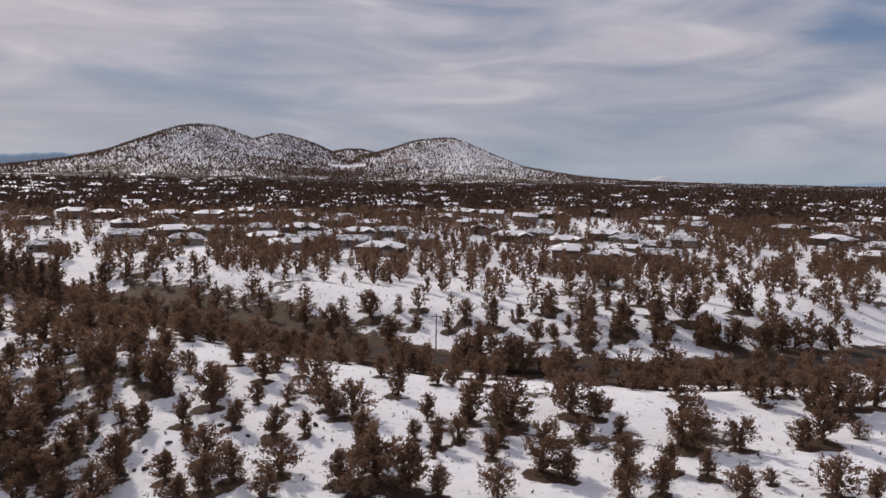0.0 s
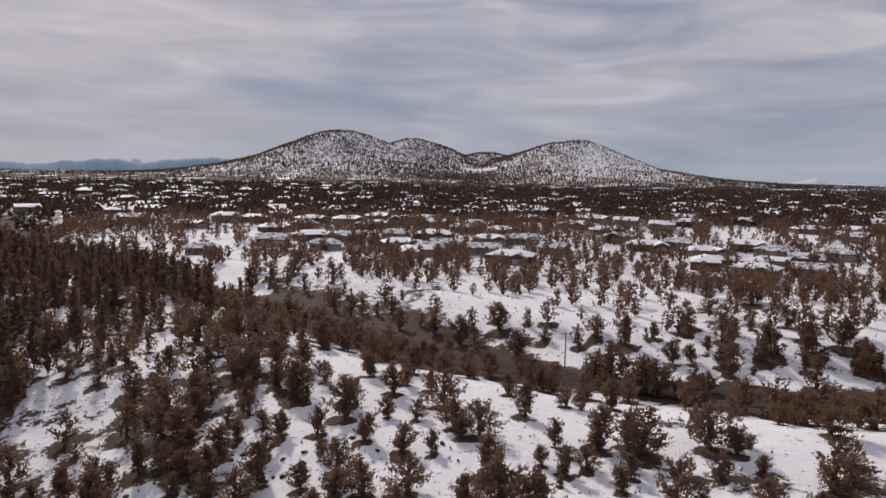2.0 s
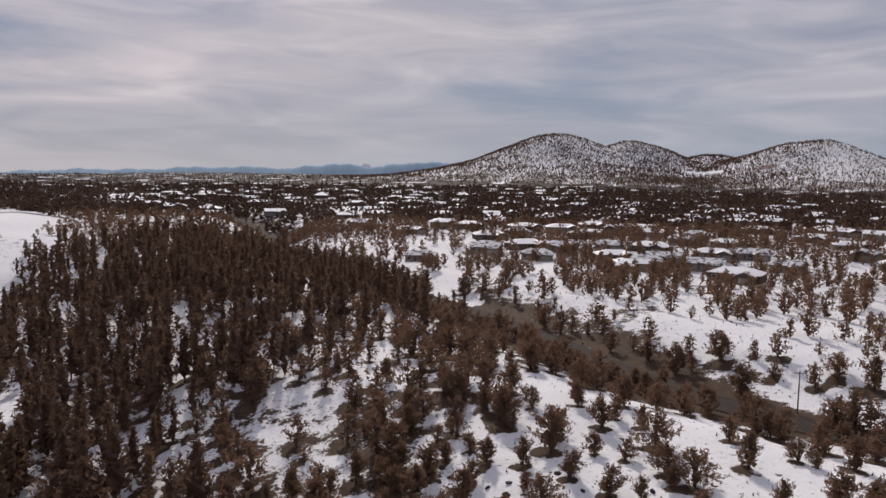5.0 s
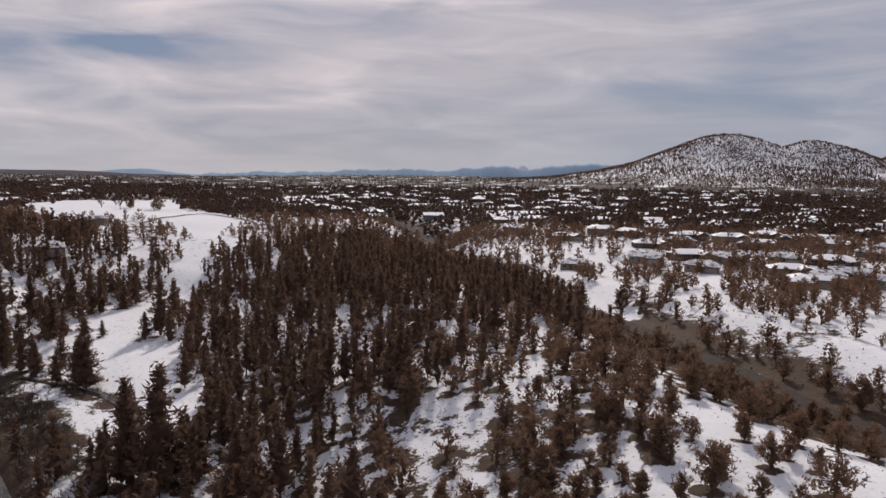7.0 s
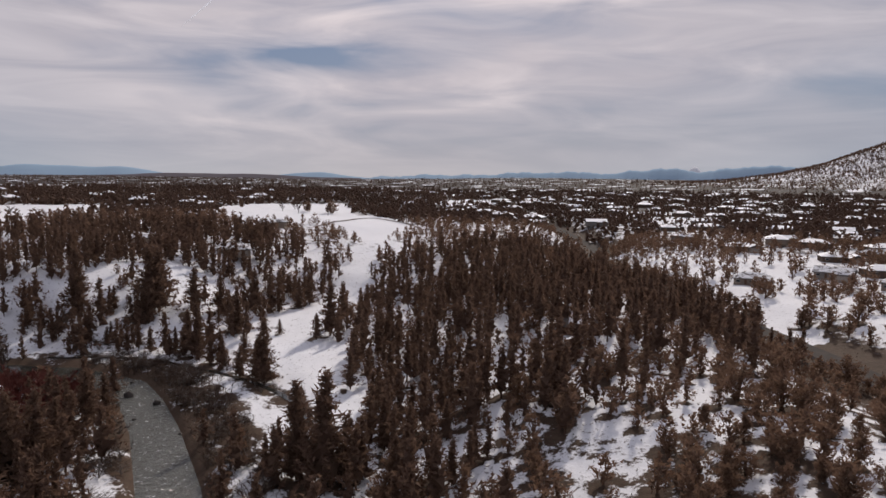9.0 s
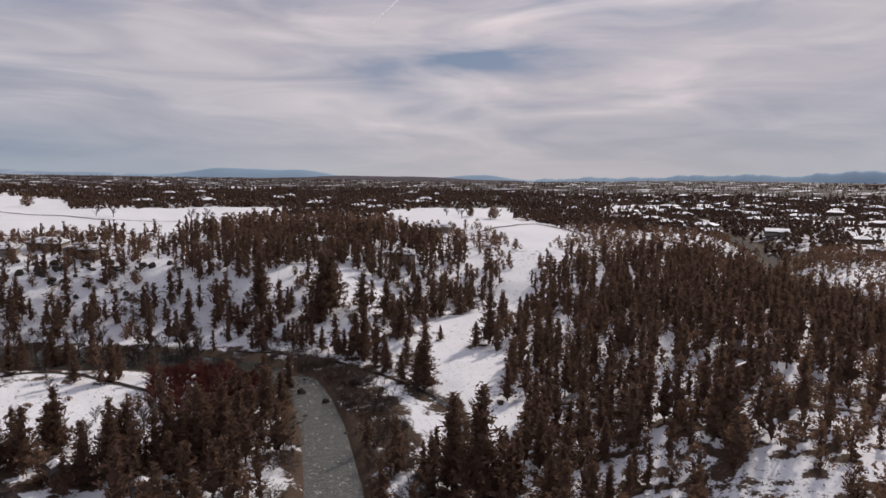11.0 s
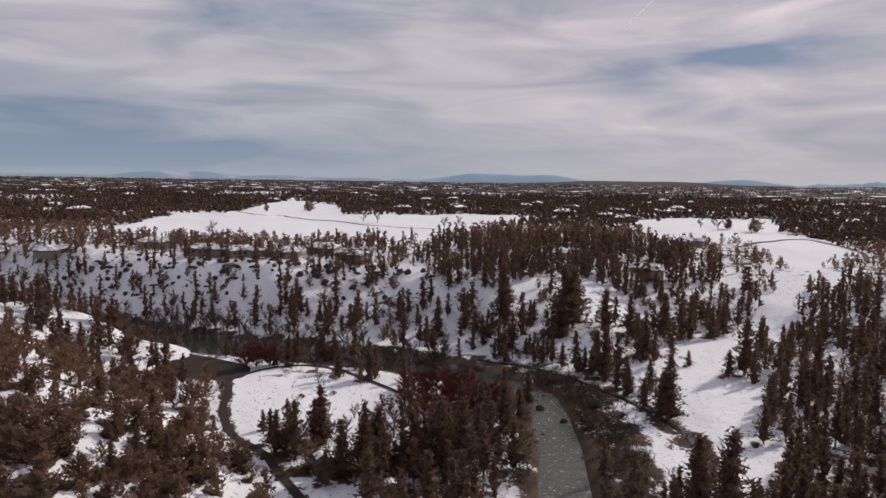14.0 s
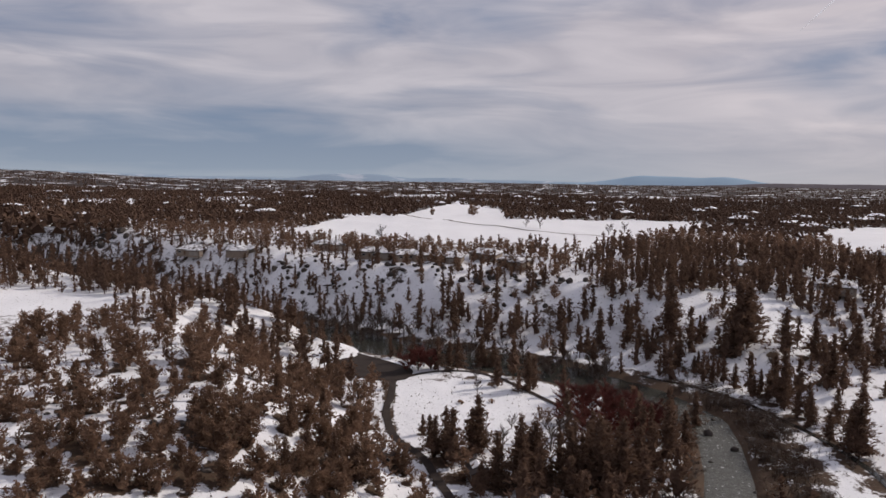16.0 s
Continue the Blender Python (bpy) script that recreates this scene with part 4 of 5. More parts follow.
trees_near = sorted(sample(55, 185, -34, 134, 1, 2.5), key=lambda q: q[0] ** 2 + q[1] ** 2)
trees_mid = sample(185, 520, -36, 136, 2, 2.6)
trees_far = sample(520, 1500, -38, 138, 3, 3.0)
g, bx, by = scatter(22000, 1450, 4700, -40, 140, 4)
far_keep = g.uniform(size=len(bx)) < np.clip(1.2 - (np.hypot(bx, by) - 1500) / 3600, 0.35, 1)
bx, by = bx[far_keep], by[far_keep]

# ---- ground: one sheet that reaches the horizon ----
ang = np.radians(np.concatenate([np.arange(-40, 141, 0.4), np.arange(142, 318, 4.0)]))
rad = np.concatenate([[4.0, 12.0], 20 * np.exp(np.arange(0, math.log(4900 / 20), 0.019)), [4900.0]])
RR, AA = np.meshgrid(rad, ang, indexing="ij")
GX, GY = -np.sin(AA) * RR, np.cos(AA) * RR
GZ = height(GX, GY)
nr, na = RR.shape
idx = np.arange(nr * na).reshape(nr, na)
nxt = np.roll(idx, -1, axis=1)
F = np.stack([idx[:-1], nxt[:-1], nxt[1:], idx[1:]], -1).reshape(-1, 4)
V = np.stack([GX, GY, GZ], -1).reshape(-1, 3)
ground_me = mesh_np("ground", V, F[:, ::-1], GROUND, True)
hub = new("ground", ground_me)
tagged(hub, "snow-covered ground with bare brown soil patches", "ground", kind="structure")

# bare soil: road banks, under trees, river edges
gx, gy = V[:, 0], V[:, 1]
rr = np.hypot(gx, gy)
bare = np.zeros(len(V))
d, _ = seg_dist(gx, gy, ROAD)
d = d / (0.42 + 0.58 * ss(-10, 60, -gx))
bare = np.maximum(bare, (0.80 - 0.42 * ss(10, 28, d) + 0.16 * lumps(gx, gy, 14, 3.0)) * (d < 40) * (1 - ss(24, 36, d)))
d, t = seg_dist(gx, gy, river_xy)
half = np.interp(t * (len(RIVER) - 1), np.arange(len(RIVER)), [q[2] for q in RIVER])
bare = np.maximum(bare, 0.75 * (1 - ss(1, 10, d - half)))
bare = np.maximum(bare, 0.66 * (1 - ss(6, 13, seg_dist(gx, gy, [(-222, 52), (-195, 59), (-165, 59), (-140, 54)])[0])))
bare = np.maximum(bare, 0.62 * (1 - ss(2, 7, seg_dist(gx, gy, DITCH)[0])))
bare = np.maximum(bare, 0.60 * (1 - ss(1.6, 3.4, seg_dist(gx, gy, LOOP)[0])))
bare = np.maximum(bare, 0.50 * ss(-0.1, 0.8, lumps(gx, gy, 22, 9.0)) * (rr < 450))
bare = np.maximum(bare, 0.47 * ss(270, 460, rr) + 0.17 * ss(460, 800, rr) + 0.14 * ss(900, 1700, rr))
bare = bare - 0.46 * ss(0.2, 0.6, lumps(gx, gy, 55, 11.0)) * ss(450, 600, rr)
fields = inside(gx, gy, FIELD_WEST) | inside(gx, gy, FIELD_NORTH)
for cx, cy, rx, ry in FAR_FIELDS:
    fields |= ((gx - cx) / rx) ** 2 + ((gy - cy) / ry) ** 2 < 1 + 0.5 * lumps(gx, gy, 40, 2.0)
for poly in FAR_GLADES + GLADES_A + GLADES_B:
    fields |= inside(gx + 3 * lumps(gx, gy, 12, 5.0), gy + 4 * lumps(gx, gy, 14, 6.0), poly)
bare = np.where(fields, 0.0, bare)
az_g = np.degrees(np.arctan2(-gx, gy))
bare = np.maximum(bare, (0.46 + 0.1 * lumps(gx, gy, 12, 5.0)) * ss(21, 28, az_g) * (1 - ss(46, 54, az_g)) * (1 - ss(130, 160, rr)))
order = np.argsort(gx)
sx = gx[order]
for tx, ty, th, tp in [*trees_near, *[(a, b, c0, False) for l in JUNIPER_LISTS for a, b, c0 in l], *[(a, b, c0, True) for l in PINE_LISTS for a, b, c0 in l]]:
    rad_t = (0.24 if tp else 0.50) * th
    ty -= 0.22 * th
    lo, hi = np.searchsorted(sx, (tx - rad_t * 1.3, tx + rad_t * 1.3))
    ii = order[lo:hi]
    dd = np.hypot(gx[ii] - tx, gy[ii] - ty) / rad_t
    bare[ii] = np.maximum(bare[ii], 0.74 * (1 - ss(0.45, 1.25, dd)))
top = np.zeros(len(V))
for cx, cy, h, w in BUTTES:
    top = np.maximum(top, butte(gx, gy, cx, cy, h, w))
bare = np.where(top > 12, 0.405 + 0.14 * lumps(gx, gy, 60, 2.0) + 0.14 * (1 - ss(18, 44, top)), bare)
saddle = np.exp(-(((gx - polar(7.7, 2185)[0]) / 62) ** 2 + ((gy - 2165) / 34) ** 2))
bare = bare - 0.5 * saddle
quarry = np.exp(-(((gx - polar(3.6, 2185)[0]) / 58) ** 2 + ((gy - 2182) / 28) ** 2))
bare = np.maximum(bare, quarry * 0.75)
brush = np.where(inside(gx, gy, FIELD_WEST) | inside(gx, gy, FIELD_NORTH), 0.0, 1.0) * (1 - ss(300, 900, rr))
# the last mask sets where far woods and their shade darken the soil
for nm, arr in (("bare", bare), ("brush", brush), ("red", np.clip(quarry * 1.3, 0, 1)), ("woods_shade", ss(420, 900, rr) * (top < 12))):
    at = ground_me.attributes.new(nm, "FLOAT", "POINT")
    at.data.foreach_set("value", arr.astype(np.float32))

# ---- water and roads ----
def ribbon(name, line, half, z, mat, label, category, step=3.0, lift=0.0, across=4, follow=False):
    """A strip along a line; follow: it lies on the ground."""
    P = curve_pts([p[:2] for p in line], step)
    n = len(P)
    d = np.gradient(P, axis=0)
    d /= np.linalg.norm(d, axis=1)[:, None] + 1e-9
    side = np.stack([-d[:, 1], d[:, 0]], 1)
    w = np.broadcast_to(np.asarray(half, float), (n,)) if np.ndim(half) == 0 else np.interp(np.linspace(0, 1, n), np.linspace(0, 1, len(half)), half)
    u = np.linspace(-1, 1, across + 1)
    X = P[:, None, :] + side[:, None, :] * (u[None, :, None] * w[:, None, None])
    Z = height(X[..., 0], X[..., 1]) if follow else np.full(X.shape[:2], z)
    if follow:
        Z = np.broadcast_to(Z.max(1, keepdims=True), Z.shape)
    V = np.concatenate([X, (Z + lift)[..., None]], -1).reshape(-1, 3)
    i = np.arange(n * (across + 1)).reshape(n, across + 1)
    F = np.stack([i[:-1, :-1], i[1:, :-1], i[1:, 1:], i[:-1, 1:]], -1).reshape(-1, 4)
    ob = new(name, mesh_np(name, V, F, mat, True))
    return tagged(ob, label, category, kind="structure")


water = ribbon("water", RIVER, [q[2] + 3.5 for q in RIVER], 0.0, WATER, "dark cold river with pale ripples between snowy banks", "river", 2.0, across=8)
co = np.zeros(len(water.data.vertices) * 3, np.float32)
water.data.vertices.foreach_get("co", co)
wx, wy = co[0::3], co[1::3]
rapid = ss(-232, -200, wx)
water.data.attributes.new("rapid", "FLOAT", "POINT").data.foreach_set("value", rapid.astype(np.float32))
road = ribbon("road", ROAD, [4.6] * 13 + [3.6] * 4, 0, ASPHALT, "grey two-lane asphalt road through the trees", "road", 4.0, 0.12, follow=True)
loop_road = ribbon("loop_road", LOOP, 1.05, 0, ASPHALT, "narrow dark asphalt lane round a snowy lawn", "road", 2.0, 0.15, follow=True)
footpath = ribbon("footpath", TOP_PATH, 0.9, 0, ASPHALT, "narrow dark path along the snowy river lawn", "path", 2.0, 0.15, follow=True)
ditch = ribbon("ditch", DITCH, 0.9, 0, WATER, "narrow dark side channel along a snowy bank", "stream", 2.0, 0.06, follow=True)
lot_z = 1.45
bm = bmesh.new()
ring = curve_pts(LOT + LOT[:1], 3.0)[:-1]
f = bm.faces.new([bm.verts.new((p[0], p[1], lot_z)) for p in ring])
ext = bmesh.ops.extrude_face_region(bm, geom=[f])
bmesh.ops.translate(bm, vec=(0, 0, -0.6), verts=[v for v in ext["geom"] if isinstance(v, bmesh.types.BMVert)])
bmesh.ops.recalc_face_normals(bm, faces=bm.faces[:])
lot = part("parking_lot", bm, ASPHALT, None)
tagged(lot, "bare wet asphalt parking lot by the river", "parking lot", kind="structure")

# ---- trees: the nearer ones are things, the rest is woodland ----
CAP_J, CAP_P = 300, 150
n_j = n_p = 0
for lst in JUNIPER_LISTS:
    for x, y, h in lst:
        plant(JUNIPERS, x, y, h * (0.84 if y > 150 else 1.0), "junipers on the slope")
        n_j += 1
for lst in PINE_LISTS:
    for x, y, h in lst:
        plant(PINES, x, y, h, "pines of the river woods")
        n_p += 1
rest = []
for x, y, h, tp in trees_near + trees_mid:
    if tp and n_p < CAP_P:
        plant(PINES, x, y, h, "pines of the river woods")
        n_p += 1
    elif not tp and n_j < CAP_J:
        plant(JUNIPERS, x, y, h, "junipers on the slope")
        n_j += 1
    else:
        rest.append((x, y, h, tp))


def light_shapes(kind):
    """Lighter trees for woodland, grown like the near ones: trunk and crown in one."""
    out = []
    for s in range(8):
        g = np.random.default_rng(100 + s)
        lean = g.normal(0, 0.03, 2)
        if kind == "juniper":
            out.append(merge(juniper_shape(200 + s, 15, 8, 0.25 + 0.05 * (s % 4), lean, (0.125, 0.040), 3, 7)))
        elif kind == "thin_juniper":
            out.append(merge(juniper_shape(220 + s, 8, 5, 0.25 + 0.05 * (s % 4), lean, (0.16, 0.062), 3, 5)))
        elif kind == "pine":
            out.append(merge(pine_shape(240 + s, 9, 4, 0.27 + 0.035 * (s % 4), 0.05 + 0.05 * (s % 3), lean[0] * 0.4, (0.098, 0.030), 3, 8)))
        elif kind == "thin_pine":
            out.append(merge(pine_shape(260 + s, 4, 3, 0.27 + 0.03 * (s % 4), 0.05 + 0.04 * (s % 3), lean[0] * 0.4, (0.13, 0.046), 3, 6)))
        else:
            n = 4 if kind == "far" else 3
            C = np.stack([g.normal(0, 0.11, n), g.normal(0, 0.11, n), np.linspace(0.15, 0.80, n)], 1)
            out.append(tufts(g, C, g.uniform(0.20, 0.30, n) * (1.25 - 0.7 * C[:, 2]), 1.0, "tet"))
    return out


def woodland(name, items, shapes, mat, label, seed):
    """Many trees as one mesh; items: x, y, height."""
    if not len(items):
        return
    g = np.random.default_rng(seed)
    it = np.array(items, float)
    Z = height(it[:, 0], it[:, 1])
    which = g.integers(len(shapes), size=len(it))
    Vs, Fs, n = [], [], 0
    for k, (v, f) in enumerate(shapes):
        s = np.where(which == k)[0]
        if not len(s):
            continue
        a = g.uniform(0, 6.283, len(s))
        ca, sa, h = np.cos(a)[:, None], np.sin(a)[:, None], it[s, 2][:, None]
        X = it[s, 0][:, None] + h * (v[None, :, 0] * ca - v[None, :, 1] * sa)
        Y = it[s, 1][:, None] + h * (v[None, :, 0] * sa + v[None, :, 1] * ca)
        W = Z[s][:, None] + h * v[None, :, 2]
        Vs.append(np.stack([X, Y, W], -1).reshape(-1, 3))
        Fs.append((f[None] + (n + np.arange(len(s)) * len(v))[:, None, None]).reshape(-1, 3))
        n += len(s) * len(v)
    ob = new(name, mesh_np(name, np.concatenate(Vs), np.concatenate(Fs), mat))
    return tagged(ob, label, "woodland", kind="stuff")


def within(t, lo, hi):
    return lo <= math.hypot(t[0], t[1]) < hi


woodland("juniper_woodland", [t[:3] for t in rest if not t[3] and within(t, 0, 370)], light_shapes("juniper"), JUNIPER, "scattered dark junipers across snowy ground", 51)
woodland("pine_woodland", [t[:3] for t in rest if t[3] and within(t, 0, 330)], light_shapes("pine"), PINE, "dense dark pines along the river canyon", 52)
woodland("juniper_woodland", [t[:3] for t in rest if not t[3] and within(t, 370, 9999)], light_shapes("thin_juniper"), JUNIPER, "dark junipers among snowy houses", 57)
woodland("pine_woodland", [t[:3] for t in rest if t[3] and within(t, 330, 9999)], light_shapes("thin_pine"), PINE, "dark pines on a snowy wooded knoll", 58)
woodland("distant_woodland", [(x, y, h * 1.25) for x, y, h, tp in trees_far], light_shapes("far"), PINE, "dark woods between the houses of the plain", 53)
far_h = 5 + 4 * np.random.default_rng(9).uniform(size=len(bx))
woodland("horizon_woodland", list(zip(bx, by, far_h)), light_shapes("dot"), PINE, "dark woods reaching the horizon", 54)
bg = np.random.default_rng(12)
items = []
for cx, cy, h, w in BUTTES:
    px, py = cx + bg.normal(0, w * 0.95, 3900), cy + bg.normal(0, w * 0.95, 3900)
    items += [(a, b, 4.0 + 3.5 * bg.uniform()) for a, b in zip(px, py) if ((a - polar(7.7, 2185)[0]) / 62) ** 2 + ((b - 2165) / 34) ** 2 > 1 and ((a - polar(3.6, 2185)[0]) / 55) ** 2 + ((b - 2182) / 26) ** 2 > 1]
for cx, cy, h, w in BUTTES[:3]:
    fr, fa = w * bg.uniform(1.0, 2.3, 6500), bg.uniform(0, 6.283, 6500)
    items += [(cx + r * math.cos(a), cy + r * math.sin(a), 4.5 + 4 * bg.uniform()) for r, a in zip(fr, fa) if ((cx + r * math.cos(a) - polar(7.7, 2185)[0]) / 62) ** 2 + ((cy + r * math.sin(a) - 2165) / 34) ** 2 > 1]
fx, fy = polar(23, 2330)
items += [(fx + bg.normal(0, 110), fy + bg.normal(0, 140), 5 + 4 * bg.uniform()) for _ in range(1300)]
woodland("butte_woodland", items, light_shapes("dot"), JUNIPER, "small dark junipers dotting the snowy buttes", 55)

sg0 = np.random.default_rng(15)
_, qx, qy = scatter(3600, 60, 260, -34, 134, 16)
ok = ~inside(qx, qy, LOT) & (seg_dist(qx, qy, ROAD)[0] > 6) & (seg_dist(qx, qy, LOOP)[0] > 2.5) & (seg_dist(qx, qy, river_xy)[0] > 16) & (seg_dist(qx, qy, CLEARING)[0] > 12)
woodland("sagebrush", list(zip(qx[ok], qy[ok], sg0.uniform(0.25, 0.75, int(ok.sum())))), light_shapes("far"), WILLOW, "low grey-brown sagebrush clumps poking through snow", 56)

# ---- far mountains ----
def ridge(name, mat, label, bumps, az0, az1, dist, base=20.0, crags=0.0):
    """A far range: a thick ridge along the horizon. bumps: azimuth, elevation, half-width, in degrees."""
    az = np.arange(az0, az1 + 0.01, 0.18)
    el = np.zeros_like(az)
    for a, e, w, p in bumps:
        el = np.maximum(el, e / (1 + np.abs((az - a) / w) ** p))
    el = el + 0.07 * el * np.sin(az * 0.9 + az0) + 0.03 * el * np.sin(az * 2.1 + 1)
    el = el + crags * (np.abs(np.sin(az * 1.9 + 0.7)) * np.abs(np.sin(az * 0.83)) + 0.4 * np.abs(np.sin(az * 5.3)) - 0.4)
    el *= ss(az0, az0 + 1.2, az) * (1 - ss(az1 - 1.2, az1, az))
    a = np.radians(az)
    crest = 53 + dist * np.tan(np.radians(el))
    rows_v = []
    for dd, k in ((-230, 0.0), (-120, 0.55), (-50, 0.88), (0, 1.0), (80, 0.8), (160, 0.0)):
        rows_v.append(np.stack([-np.sin(a) * (dist + dd), np.cos(a) * (dist + dd), base + (crest - base) * k + 10 * k * (1 - k) * np.sin(az * 1.3 + dd)], 1))
    n = len(az)
    i = np.arange(6 * n).reshape(6, n)
    F = np.stack([i[:-1, :-1], i[:-1, 1:], i[1:, 1:], i[1:, :-1]], -1).reshape(-1, 4)
    ob = new(name, mesh_np(name, np.concatenate(rows_v), F, mat, True))
    return tagged(ob, label, "mountain", kind="structure")


ridge("backdrop_range", RIDGE_HAZE_BLUE, "hazy blue mountain range on the horizon", [(29.5, 1.22, 4.5, 4), (36.5, 0.95, 3.6, 6), (44, 0.66, 6, 4), (52, 0.36, 5, 3)], 20, 60, 4700, crags=0.13)
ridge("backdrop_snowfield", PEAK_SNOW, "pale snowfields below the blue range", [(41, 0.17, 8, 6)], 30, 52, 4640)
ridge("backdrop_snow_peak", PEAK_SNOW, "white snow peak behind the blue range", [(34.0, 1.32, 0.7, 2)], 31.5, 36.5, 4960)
ridge("backdrop_mesa", RIDGE_HAZE_BLUE, "flat-topped hazy blue mesa on the horizon", [(81, 0.62, 5.4, 6)], 71, 91, 4700)
ridge("backdrop_hill", RIDGE_HAZE_BLUE, "low rounded hazy blue hill", [(63.8, 0.42, 2.4, 3)], 59, 69, 4700)
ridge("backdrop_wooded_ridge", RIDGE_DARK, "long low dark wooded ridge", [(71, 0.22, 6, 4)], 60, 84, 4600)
ridge("backdrop_snowy_mesas", RIDGE_HAZE_PALE, "pale hazy snow-streaked mesas on the horizon", [(106.5, 0.45, 4.2, 6), (99, 0.25, 4, 3), (94, 0.15, 6, 2), (116, 0.14, 5, 2), (126, 0.3, 6, 2)], 88, 138, 4760)
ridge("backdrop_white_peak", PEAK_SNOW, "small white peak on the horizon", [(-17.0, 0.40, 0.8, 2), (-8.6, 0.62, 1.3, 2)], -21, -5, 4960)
ridge("backdrop_blue_hill", RIDGE_HAZE_BLUE, "hazy blue hill low on the horizon", [(-34, 0.35, 3, 2)], -44, -29, 4760)


# ---- houses ----
def roof_bm(w, d, z0, rise, hip, over, thick, ox=0.0, oy=0.0, turn=0.0):
    """A gable or hipped roof slab, ridge along its own x."""
    bm = bmesh.new()
    a, b = w / 2 + over, d / 2 + over
    r = (a - b * hip) if hip else a
    low = [bm.verts.new(p) for p in ((-a, -b, z0), (a, -b, z0), (a, b, z0), (-a, b, z0))]
    up = [bm.verts.new((p.co.x, p.co.y, z0 + thick)) for p in low]
    t0, t1 = bm.verts.new((-r, 0, z0 + rise + thick)), bm.verts.new((r, 0, z0 + rise + thick))
    bm.faces.new(low[::-1])
    for i in range(4):
        bm.faces.new((low[i], low[(i + 1) % 4], up[(i + 1) % 4], up[i]))
    bm.faces.new((up[0], up[1], t1, t0))
    bm.faces.new((up[2], up[3], t0, t1))
    bm.faces.new((up[1], up[2], t1))
    bm.faces.new((up[3], up[0], t0))
    bm.transform(Matrix.Translation((ox, oy, 0)) @ Euler((0, 0, radians(turn))).to_matrix().to_4x4())
    return bm


def house_source(seed, w, d, wall_h, rise, hip, wall_mat, far=False):
    """A long one-storey house with a garage wing; parts: walls, roofs with snow, windows, doors, chimney."""
    ob = tagged(new("house"), "long single-storey house with snow on its roof", "house")
    snow = PATCHY if seed in (2, 4) else SNOW
    part("wall", box_bm(w, d, wall_h + 1.0, 0, 0, wall_h / 2 - 0.5), wall_mat, ob)
    roof = part("roof", roof_bm(w, d, wall_h, rise, hip, 0.7, 0.22), SHINGLE, ob)
    part("snow_layer", roof_bm(w, d, wall_h + 0.24, rise, hip, 0.5, 0.22), snow, roof, "snow lying on the roof")
    gx, gy = 0.28 * w, -(d / 2 + 2.6)
    part("garage_wall", box_bm(7.2, 5.6, wall_h + 1.0, gx, gy + 0.2, wall_h / 2 - 0.5), wall_mat, ob)
    wing = part("garage_roof", roof_bm(9.5, 7.2, wall_h + 0.05, rise * 0.8, 0.0 if seed % 2 else 0.8, 0.6, 0.2, gx, gy + 1.6, 90), SHINGLE, ob)
    part("snow_layer", roof_bm(9.5, 7.2, wall_h + 0.27, rise * 0.8, 0.0 if seed % 2 else 0.8, 0.42, 0.2, gx, gy + 1.6, 90), snow, wing, "snow lying on the garage roof")
    if far:
        return ob
    part("garage_door", box_bm(4.8, 0.1, 2.2, gx, gy - 2.63, 1.1), DOOR, ob)
    part("chimney", box_bm(0.9, 0.9, 1.7, -0.22 * w, 0.12 * d, wall_h + rise * 0.85), wall_mat, ob)
    for sx, sy in ((-0.38, -1), (-0.02, -1), (-0.3, 1), (0.05, 1), (0.34, 1)):
        win = part("window", box_bm(1.8, 0.12, 1.25, sx * w, sy * (d / 2 + 0.03), 1.55), TRIM, ob)
        part("pane", box_bm(1.55, 0.06, 1.0, sx * w, sy * (d / 2 + 0.08), 1.55), GLASS, win)
    part("door", box_bm(1.0, 0.1, 2.05, -0.18 * w, -(d / 2 + 0.03), 1.03), WOOD, ob)
    return ob


HOUSES = [house_source(1, 18, 11, 2.5, 2.0, 0.9, WALLS[0]), house_source(2, 16, 10.5, 2.5, 2.2, 0.0, WALLS[1]), house_source(3, 20, 12, 2.6, 2.2, 0.8, WALLS[2]), house_source(4, 15, 10.5, 2.6, 2.1, 0.7, WALLS[0])]
FAR_HOUSES = [house_source(5, 19, 12, 2.4, 2.0, 0.9, WALLS[2], True), house_source(6, 16, 11, 2.4, 2.1, 0.0, WALLS[1], True), house_source(7, 21, 13, 2.5, 2.1, 0.8, WALLS[0], True)]
house_used = set()


def settle(x, y, turn, k, group="houses of the plain"):
    kinds = FAR_HOUSES if math.hypot(x, y) > 480 else HOUSES
    src = kinds[k % len(kinds)]
    m = pose(x, y, hz(x, y) + 0.4, 0, 0, turn)
    if src.name in house_used:
        ob = copy_thing(src, m)
    else:
        house_used.add(src.name)
        ob, ob.matrix_basis = src, m
    return tagged(ob, group=group)


house_at = []
for x, y, turn, kind in FRONT_HOUSES + MORE_HOUSES + RIM_HOUSES:
    settle(x, y, turn, kind, "houses on the canyon rim" if x < -300 else "houses of the plain")
    house_at.append((x, y))
hg = np.random.default_rng(33)
far_houses = []
count = 0
